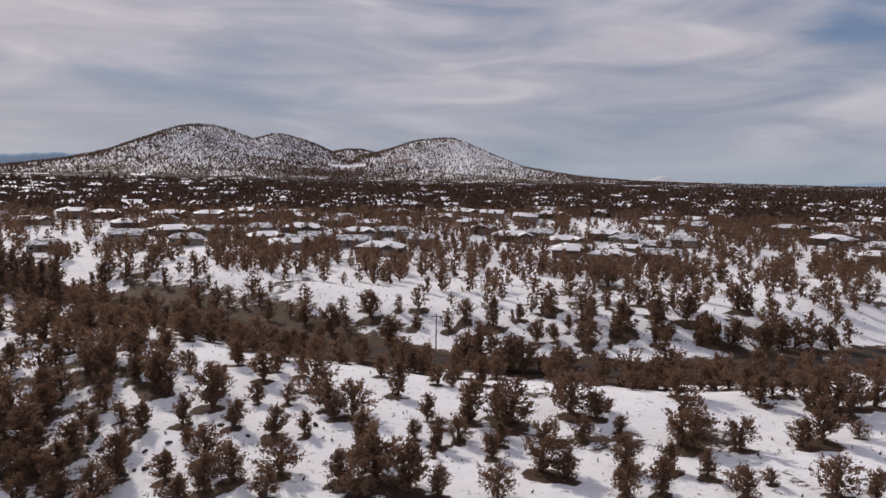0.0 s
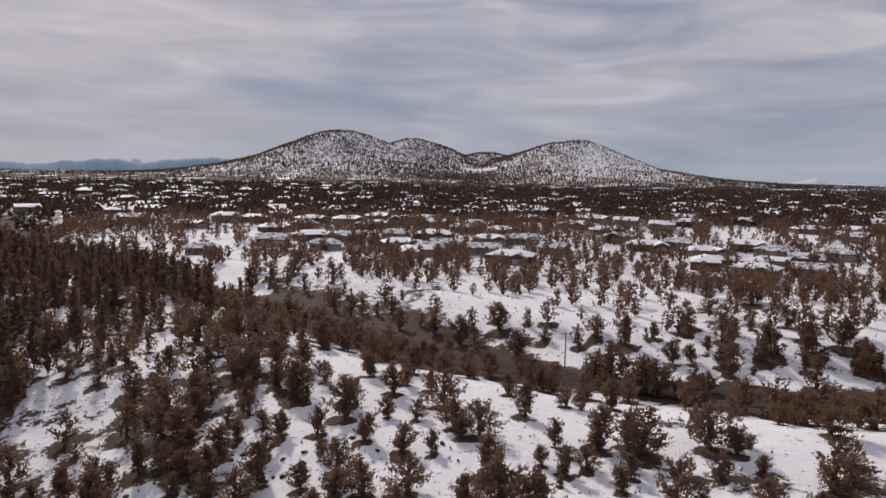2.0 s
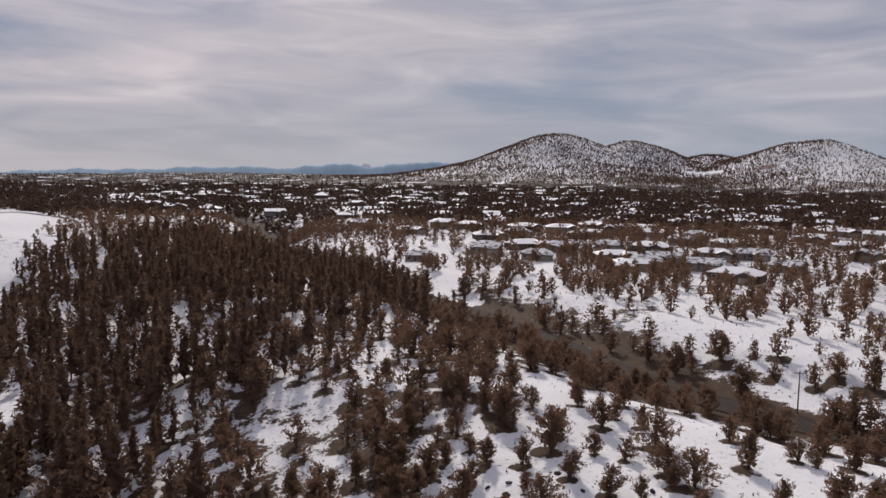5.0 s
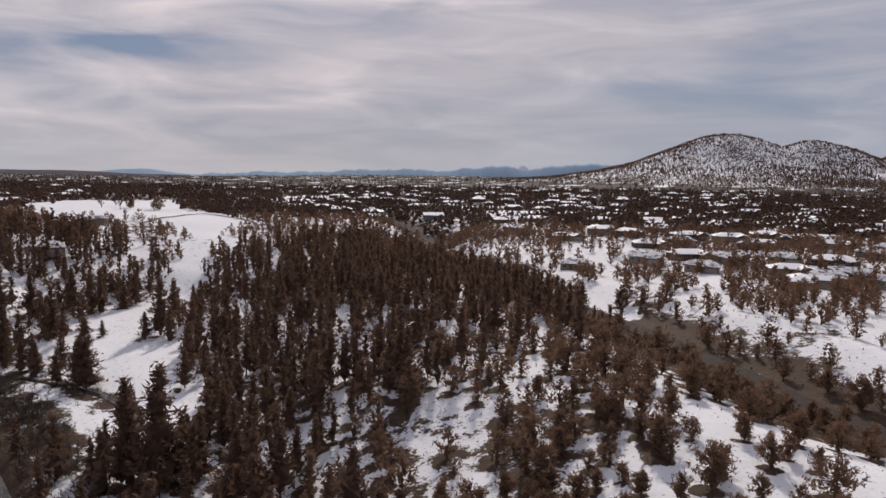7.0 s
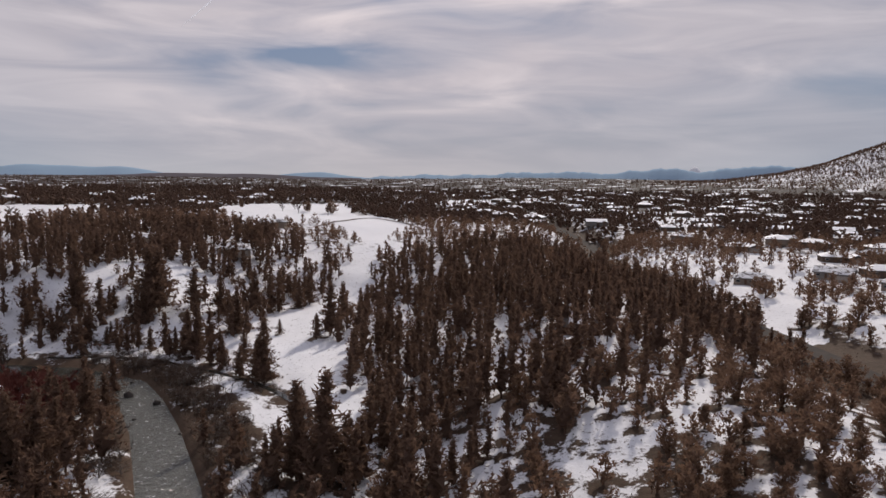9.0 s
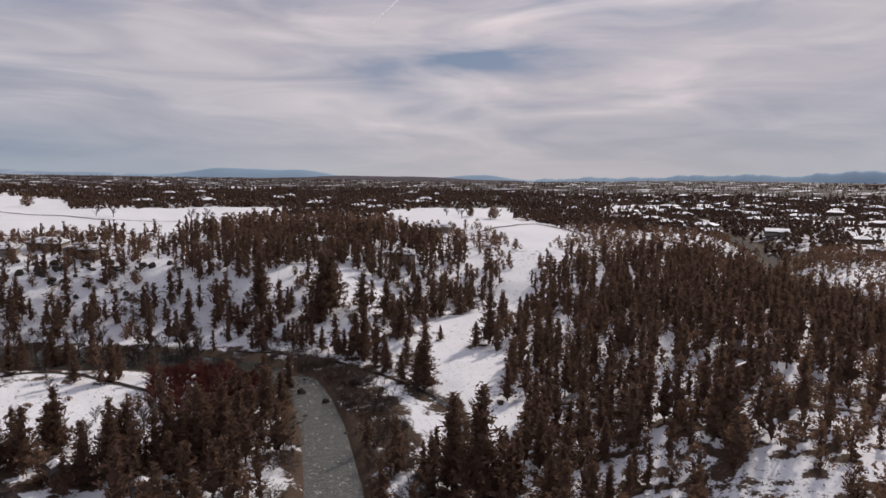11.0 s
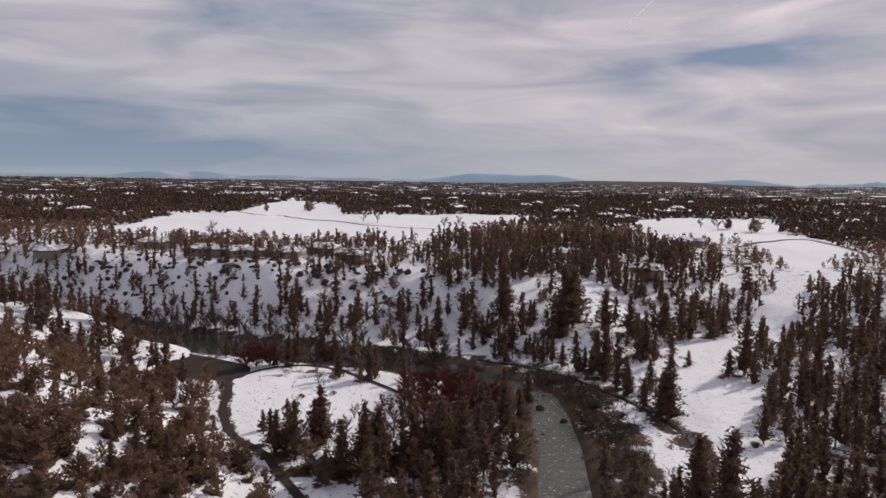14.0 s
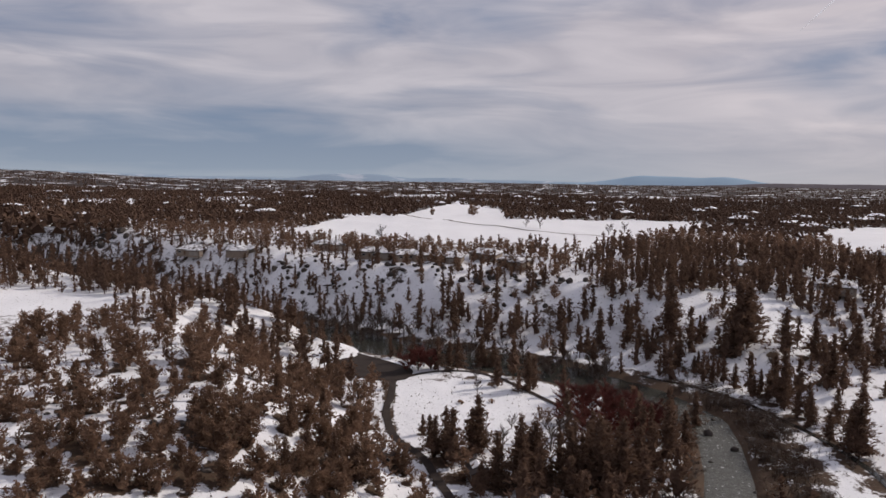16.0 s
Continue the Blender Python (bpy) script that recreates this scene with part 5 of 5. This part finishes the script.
for j in range(20):
    r0 = 355 * 1.075 ** j
    n = int(66 * min(1.0, 0.42 + r0 / 1300))
    for i in range(n):
        az = -32 + 82 * (i + hg.uniform(-0.28, 0.28)) / n
        r = r0 * hg.uniform(0.975, 1.025)
        x, y = polar(az, r)
        if (az > 36 and r < 560) or (-26 < az < 36 and r < 440) or bool(open_ground(np.array([x]), np.array([y]))[0]) or hg.uniform() < 0.58 or any((x - a) ** 2 + (y - b) ** 2 < 480 for a, b in house_at):
            continue
        house_at.append((x, y))
        turn = az + hg.choice([0, 0, 20, -20, 90]) + hg.uniform(-10, 10)
        if r > 800:
            far_houses.append((x, y, turn))
            continue
        settle(x, y, turn, count)
        count += 1
for k in range(230):
    az, r = hg.uniform(46, 132), 620 + 1500 * hg.uniform() ** 1.4
    x, y = polar(az, r)
    if bool(open_ground(np.array([x]), np.array([y]))[0]) or hg.uniform() < 0.5 or any((x - a) ** 2 + (y - b) ** 2 < 400 for a, b in house_at):
        continue
    house_at.append((x, y))
    far_houses.append((x, y, az + hg.choice([0, 90, 30]) + hg.uniform(-14, 14)))


def distant_houses(spots):
    """The houses too far off to tell apart, as one mesh: walls, hipped roofs, snow on them."""
    Vs, Fs, mats, n = [], [], [], 0
    for x, y, turn in spots:
        w, d, h, top = hg.uniform(7, 10.5), hg.uniform(5, 6.5), 2.6, hg.uniform(4.2, 5.0)
        a, b = w + 0.6, d + 0.6
        v = np.array([(-w, -d, -1), (w, -d, -1), (w, d, -1), (-w, d, -1), (-w, -d, h), (w, -d, h), (w, d, h), (-w, d, h),
                      (-a, -b, h), (a, -b, h), (a, b, h), (-a, b, h), (-a, -b, h + 0.4), (a, -b, h + 0.4), (a, b, h + 0.4), (-a, b, h + 0.4), (-w * 0.5, 0, top + 0.4), (w * 0.5, 0, top + 0.4)])
        q = [(0, 1, 5), (0, 5, 4), (1, 2, 6), (1, 6, 5), (2, 3, 7), (2, 7, 6), (3, 0, 4), (3, 4, 7),
             (8, 9, 13), (8, 13, 12), (9, 10, 14), (9, 14, 13), (10, 11, 15), (10, 15, 14), (11, 8, 12), (11, 12, 15),
             (12, 13, 17), (12, 17, 16), (14, 15, 16), (14, 16, 17), (13, 14, 17), (15, 12, 16), (8, 11, 10), (8, 10, 9)]
        c0, s0 = math.cos(radians(turn)), math.sin(radians(turn))
        v = np.stack([x + v[:, 0] * c0 - v[:, 1] * s0, y + v[:, 0] * s0 + v[:, 1] * c0, v[:, 2] + hz(x, y) + 0.3], 1)
        Vs.append(v)
        Fs.append(np.array(q) + n)
        mats += [0] * 8 + [1] * 8 + [2] * 6 + [1] * 2
        n += len(v)
    me = mesh_np("distant_houses", np.concatenate(Vs), np.concatenate(Fs), WALLS[2])
    me.materials.append(SHINGLE)
    me.materials.append(SNOW)
    me.polygons.foreach_set("material_index", np.array(mats, np.int32))
    tagged(new("distant_houses", me), "snow-roofed houses far out on the wooded plain", "houses", kind="stuff")


distant_houses(far_houses)


# ---- rocks ----
def rock_source(seed, sx, sy, sz):
    """One weathered basalt block with broken faces."""
    bm = bmesh.new()
    bmesh.ops.create_icosphere(bm, subdivisions=2, radius=1)
    g = np.random.default_rng(seed)
    cuts = [(Vector(g.normal(size=3)).normalized(), g.uniform(0.55, 0.85)) for _ in range(9)]
    for v in bm.verts:
        for nrm, dd in cuts:
            k = v.co.dot(nrm) - dd
            if k > 0:
                v.co -= nrm * k
        v.co = Vector((v.co.x * sx, v.co.y * sy, v.co.z * sz)) * (1 + 0.06 * g.normal())
    return part("boulder", bm, BASALT, None)


ROCKS = [tagged(rock_source(60 + i, *s), "dark weathered basalt boulder lying in snow", "rock") for i, s in enumerate(((1.0, 0.8, 0.6), (0.8, 1.1, 0.7), (1.2, 0.7, 0.5), (0.9, 0.9, 0.9)))]
rock_used = set()


def lay_rock(x, y, size, group, z=None):
    src = ROCKS[int(rng.integers(4))]
    m = pose(x, y, (hz(x, y) if z is None else z) + size * 0.12, rng.uniform(-12, 12), rng.uniform(-12, 12), rng.uniform(0, 360))
    if src.name in rock_used:
        ob = copy_thing(src, m)
    else:
        rock_used.add(src.name)
        ob, ob.matrix_basis = src, m
    ob.scale = (size, size, size * rng.uniform(0.8, 1.2))
    return tagged(ob, group=group)


for x, y, size in ((-195, 46, 1.5), (-184.8, 50.5, 1.2), (-220, 41, 1.0), (-176, 43, 0.8), (-208, 50, 1.0), (-160, 49, 0.7), (-232, 24, 0.9), (-240, 20, 1.1), (-228, 40, 0.8)):
    ob = lay_rock(x, y, size, "boulders in the river", -0.1)
    ob["label"] = "dark boulder standing in the shallow river"
for k in range(70):
    t = rng.uniform(0, 1)
    lay_rock(-131 + rng.normal(0, 9), -72 + rng.normal(0, 9), rng.uniform(0.5, 1.3), "rocks of the slope") if k < 34 else lay_rock(-124 + rng.normal(0, 5), -88 + rng.normal(0, 5), rng.uniform(0.4, 0.9), "rocks of the slope") if k < 44 else lay_rock(-36 + rng.normal(0, 8), 84 + rng.normal(0, 5), rng.uniform(0.25, 0.7), "rocks of the slope")
for k in range(180):
    t = rng.uniform(0, 1)
    x, y = -352 + 34 * t + rng.normal(0, 8), -150 + 165 * t + rng.normal(0, 7)
    lay_rock(x, y, rng.uniform(0.7, 2.0), "rocks of the canyon wall")
for k in range(46):
    t = rng.uniform(0, 1)
    x, y = -455 + 60 * t + rng.normal(0, 6), -335 + 70 * t + rng.normal(0, 6)
    lay_rock(x, y, rng.uniform(1.5, 4.0), "rocks of the canyon wall")


# ---- shrubs, willows and leafless trees ----
for x, y, h in ((-236, -41, 9.5), (-238, -37, 9), (-233, -44, 8), (-241, -40, 8), (-246, -43, 7.5), (-209, 9, 8), (-204, 16, 8.5), (-200, 22, 9), (-192, 26, 9.5), (-186, 19, 9), (-196, 13, 8), (-180, 26, 8), (-188, 30, 8.5), (-176, 20, 7.5), (-206, 12, 8), (-201, 8, 7), (-195, 19, 9), (-190, 13, 8),
                (-199, 27, 8), (-205, 22, 8.5), (-211, 15, 7.5), (-186, 25, 9), (-192, 8, 7), (-183, 14, 7.5), (-197, 32, 7.5), (-191, 34, 7), (-208, 27, 7), (-214, 20, 7)):
    plant(REDS, x, y, h, "red willows by the river")
n_shrub = 0
sg = np.random.default_rng(77)
thicket = []
while n_shrub < 340:
    a = sg.integers(4, 9)
    t = sg.uniform()
    (x0, y0, w0), (x1, y1, w1) = RIVER[a], RIVER[a + 1]
    nx, ny = -(y1 - y0), x1 - x0
    L = math.hypot(nx, ny)
    off = (max(w0, w1) + sg.uniform(1.0, 14)) * (1 if sg.uniform() < 0.42 else -1)
    x, y = x0 + (x1 - x0) * t + nx / L * off, y0 + (y1 - y0) * t + ny / L * off
    if float(seg_dist(np.array([x]), np.array([y]), river_xy)[0][0]) < max(w0, w1) + 1 or float(seg_dist(np.array([x]), np.array([y]), LOOP)[0][0]) < 3:
        continue
    if n_shrub % 5 < 3:
        plant(SHRUBS, x, y, sg.uniform(2.0, 4.6), "willow shrubs by the river", 1.2)
    else:
        thicket.append((x, y, sg.uniform(1.6, 4.0)))
    n_shrub += 1
for k in range(40):
    t = sg.uniform()
    i = int(t * 5)
    (x0, y0), (x1, y1) = DITCH[i], DITCH[i + 1]
    u = sg.uniform()
    plant(SHRUBS, x0 + (x1 - x0) * u + sg.normal(0, 3), y0 + (y1 - y0) * u + sg.normal(0, 3), sg.uniform(1.2, 2.8), "willow shrubs by the river", 1.2)
for k in range(300):
    u = sg.uniform()
    thicket.append((-228 + 70 * u + sg.normal(0, 4), 52 + 9 * math.sin(2.6 * u) + sg.normal(0, 4.5), sg.uniform(1.4, 3.4)))
for k in range(190):
    u = sg.uniform()
    thicket.append((-160 + 48 * u + sg.normal(0, 5), 58 - 8 * u + sg.normal(0, 5), sg.uniform(1.4, 3.4)))
thicket = [q for q in thicket if float(seg_dist(np.array([q[0]]), np.array([q[1]]), river_xy)[0][0]) > 7]
thicket_shapes = [merge(bare_shape(90 + i, 6, 9, 0.6, 0.02)) for i in range(3)]
woodland("willow_thicket", thicket, thicket_shapes, WILLOW, "brown leafless brush along the river banks", 59)
for x, y, h in ((-214, -18, 5.5), (-169.6, -6.5, 7), (-170.5, 5, 9), (-184, -5.4, 5), (-179, 8, 8), (-163, 3, 8), (-228, -20, 6), (-552, -21, 9), (-547, -10, 9), (-510, 39, 10), (-549, 53, 9), (-425, -103, 12), (-511, 242, 10), (-523, 234, 9), (-500, 262, 9), (-535, 250, 8)):
    plant(BARES, x, y, h, "leafless trees in the snow")
for k in range(120):
    t = sg.uniform()
    x, y = -322 + 70 * t + sg.normal(0, 5) + 6, -130 + 150 * t + sg.normal(0, 9)
    plant(BARES, x, y, sg.uniform(5, 10), "leafless trees of the canyon wall")
for x, y, h in ((-704, -82, 12), (-511, 270, 11), (-520, 254, 9), (-690, -120, 7), (-600, 230, 6)):
    plant(JUNIPERS, x, y, h, "trees on the meadow")

# ---- small buildings ----
def hut(name, x, y, turn, w, d, h, wall_mat, label, category, snowy=True):
    """A small hut: walls, overhanging roof with snow, door."""
    ob = tagged(new(name), label, category)
    ob.matrix_basis = pose(x, y, hz(x, y) - 0.1, 0, 0, turn)
    part("wall", box_bm(w, d, h, 0, 0, h / 2), wall_mat, ob)
    bm = bmesh.new()
    a, b = w / 2 + 0.5, d / 2 + 0.5
    vs = [bm.verts.new(p) for p in ((-a, -b, h), (a, -b, h), (a, b, h), (-a, b, h), (-a, 0, h + d * 0.28), (a, 0, h + d * 0.28))]
    for f in ((0, 1, 5, 4), (2, 3, 4, 5), (1, 2, 5), (3, 0, 4), (3, 2, 1, 0)):
        bm.faces.new([vs[i] for i in f])
    bmesh.ops.bevel(bm, geom=bm.edges[:], offset=0.05, segments=1, affect="EDGES")
    roof = part("roof", bm, SHINGLE, ob)
    bm = bmesh.new()
    a, b = (a - 0.15, b - 0.2) if snowy else (a * 0.45, b * 0.6)
    vs = [bm.verts.new(p) for p in ((-a, -b, h + d * 0.28 * (1 - b / (d / 2 + 0.5)) + 0.1), (a, -b, h + d * 0.28 * (1 - b / (d / 2 + 0.5)) + 0.1), (a, 0, h + d * 0.28 + 0.12), (-a, 0, h + d * 0.28 + 0.12))]
    vs += [bm.verts.new((v.co.x, -v.co.y, v.co.z)) for v in vs[:2]]
    top = bm.faces.new(vs[:4])
    bm.faces.new((vs[3], vs[2], vs[5], vs[4]))
    r = bmesh.ops.extrude_face_region(bm, geom=bm.faces[:])
    bmesh.ops.translate(bm, vec=(0, 0, 0.16), verts=[v for v in r["geom"] if isinstance(v, bmesh.types.BMVert)])
    bmesh.ops.recalc_face_normals(bm, faces=bm.faces[:])
    part("snow_layer", bm, SNOW, roof, "snow lying on the roof")
    part("door", box_bm(0.95, 0.08, min(2.0, h - 0.2), 0, -(d / 2 + 0.03), min(2.0, h - 0.2) / 2), WOOD, ob)
    win = part("window", box_bm(1.2, 0.08, 0.9, w * 0.3, -(d / 2 + 0.03), h * 0.6), TRIM, ob)
    part("pane", box_bm(1.0, 0.05, 0.7, w * 0.3, -(d / 2 + 0.07), h * 0.6), GLASS, win)
    return ob


hut("cabin", -139, 156, 35, 12, 7, 2.3, TIMBER, "brown wooden cabin with patchy snow among pines", "cabin", False)
hut("cabin", -126, 139, 120, 8, 6, 2.5, TIMBER, "small brown wooden cabin among snowy pines", "cabin", False)
hut("shed", -107, 129, 10, 5, 4, 2.4, WALLS[2], "small dark wooden shed with a snowy roof", "shed", False)
hut("picnic_shelter", -151, -10.5, 20, 6, 4, 2.5, WOOD, "brown wooden picnic hut by the lane", "shelter", False)
hut("toilet_hut", -154, -31, 60, 3.2, 2.6, 2.4, WOOD, "small brown toilet hut by the lane", "hut", False)
hut("picnic_shelter", -138, 4.5, 15, 5, 4, 2.4, WOOD, "low brown wooden shelter on the snowy lawn", "shelter", False)


def bench(x, y, turn):
    ob = tagged(new("picnic_table"), "dark wooden picnic table on the snowy lawn", "table", "picnic tables")
    ob.matrix_basis = pose(x, y, hz(x, y), 0, 0, turn)
    part("tabletop", box_bm(2.4, 0.8, 0.06, 0, 0, 0.75, 0.01), WOOD, ob)
    for sy in (-0.75, 0.75):
        part("seat", box_bm(2.4, 0.28, 0.05, 0, sy, 0.45, 0.01), WOOD, ob)
    for sx in (-0.9, 0.9):
        part("leg", box_bm(0.1, 1.5, 0.08, sx, 0, 0.40, 0.01), WOOD, ob)
        part("post", box_bm(0.1, 0.6, 0.74, sx, 0, 0.37, 0.01), WOOD, ob)


bench(-202.6, -21.6, 30)
bench(-205.7, -12.8, 10)

# ---- guard rail, pole, car ----
rail = tagged(new("guard_rail"), "long grey guard rail beside the road", "guard rail")
line = curve_pts([p for p in ROAD if -160 < p[0] < -20], 4.0)
dirs = np.gradient(line, axis=0)
dirs /= np.linalg.norm(dirs, axis=1)[:, None]
edge = line + np.stack([dirs[:, 1], -dirs[:, 0]], 1) * -5.4
if edge[0][1] > line[0][1]:
    edge = line + np.stack([dirs[:, 1], -dirs[:, 0]], 1) * 5.4
STEEL = plain("galvanised_steel", (0.26, 0.25, 0.25), (0.40, 0.38, 0.37), 1.0, 0.45, 0.0, 0.6)
beam = [(x, y, hz(x, y) + 0.75) for x, y in edge]
Vb, Fb = [], []
for i, (x, y, z) in enumerate(beam):
    dx, dy = dirs[i]
    for oz, on in ((-0.35, 0.0), (-0.17, 0.09), (0.0, 0.0), (0.17, 0.09), (0.35, 0.0)):
        Vb.append((x + dy * on, y - dx * on, z + oz))
for i in range(len(beam) - 1):
    for k in range(4):
        Fb.append((i * 5 + k, i * 5 + k + 1, i * 5 + k + 6, i * 5 + k + 5))
part_np("beam", Vb, Fb, STEEL, rail, "ribbed grey steel beam")
post_bm = box_bm(0.16, 0.16, 1.1, 0, 0, -0.2)
first = None
for i in range(0, len(beam), 1):
    if first is None:
        first = part("post", post_bm, WOOD, rail)
        ob = first
    else:
        ob = first.copy()
        scene.collection.objects.link(ob)
        ob.parent = rail
    ob.matrix_basis = Matrix.Translation(beam[i])

pole = tagged(new("utility_pole"), "weathered wooden utility pole beside the road", "pole")
pole.matrix_basis = pose(-1.2, 151, hz(-1.2, 151), 0, 0, 20)
part_np("pole", *tube([(0, 0, -0.5), (0, 0, 4), (0, 0, 8.5)], [0.15, 0.13, 0.10], 8), WOOD, pole, smooth=True)
part("crossarm", box_bm(2.2, 0.12, 0.14, 0, 0, 8.0, 0.01), WOOD, pole)


def car(x, y, turn):
    ob = tagged(new("car"), "pale grey car on the asphalt road", "car")
    ob.matrix_basis = pose(x, y, hz(x, y) + 0.14, 0, 0, turn)
    paint = plain("car_paint", (0.42, 0.42, 0.43), (0.48, 0.48, 0.49), 2.0, 0.25, 0.0)
    bm = box_bm(4.4, 1.8, 0.75, 0, 0, 0.68, 0.12)
    part("body", bm, paint, ob)
    bm = box_bm(2.3, 1.6, 0.6, -0.2, 0, 1.3)
    for v in bm.verts:
        if v.co.z > 1.4:
            v.co.x = -0.2 + (v.co.x + 0.2) * 0.72
            v.co.y *= 0.85
    bmesh.ops.bevel(bm, geom=bm.edges[:], offset=0.06, segments=1, affect="EDGES")
    part("cabin", bm, GLASS, ob, "dark car windows")
    tyre = plain("tyre_rubber", (0.02, 0.02, 0.02), (0.035, 0.035, 0.035), 3.0, 0.9, 0.0)
    for sx in (-1.35, 1.35):
        for sy in (-0.82, 0.82):
            bm = bmesh.new()
            bmesh.ops.create_cone(bm, cap_ends=True, segments=16, radius1=0.33, radius2=0.33, depth=0.22, matrix=Matrix.Translation((sx, sy, 0.33)) @ Euler((radians(90), 0, 0)).to_matrix().to_4x4())
            part("wheel", bm, tyre, ob)


car(84, 148.6, 24)

# ---- lanes across the meadows, and the contrail ----
ribbon("meadow_lane", [(-380, 268), (-410, 283), (-442, 286), (-463, 276), (-440, 240), (-419, 210)], 1.5, 0, CINDER, "dark bare lane round a snowy meadow", "lane", 4.0, 0.1, follow=True)
ribbon("field_lane", [(-690, -150), (-646, -126), (-600, -92), (-569, -74), (-545, -30), (-505, 20), (-470, 60)], 1.4, 0, CINDER, "dark bare track across a snowy meadow", "lane", 4.0, 0.1, follow=True)


def sky_point(az, el, dist):
    return (-math.sin(radians(az)) * math.cos(radians(el)) * dist, math.cos(radians(az)) * math.cos(radians(el)) * dist, 60 + math.sin(radians(el)) * dist)


VAPOUR_GLOW = Mat("white_vapour_glow", 1.0, spec=0.0).color((0.85, 0.85, 0.86)).mat
# added emission stands in for sunlight scattered through the trail
VAPOUR_GLOW.node_tree.nodes["Principled BSDF"].inputs["Emission Color"].default_value = (0.62, 0.60, 0.64, 1)
VAPOUR_GLOW.node_tree.nodes["Principled BSDF"].inputs["Emission Strength"].default_value = 0.55
trail = new("backdrop_contrail", mesh_np("backdrop_contrail", *tube([sky_point(67.5, 16.0, 4500), sky_point(70.1, 13.8, 4500), sky_point(72.2, 11.9, 4500), sky_point(73.4, 10.8, 4500)], [6, 5.5, 4.0, 1.0], 6), VAPOUR_GLOW, True))
tagged(trail, "thin white aircraft vapour trail in the sky", "vapour trail", kind="structure")
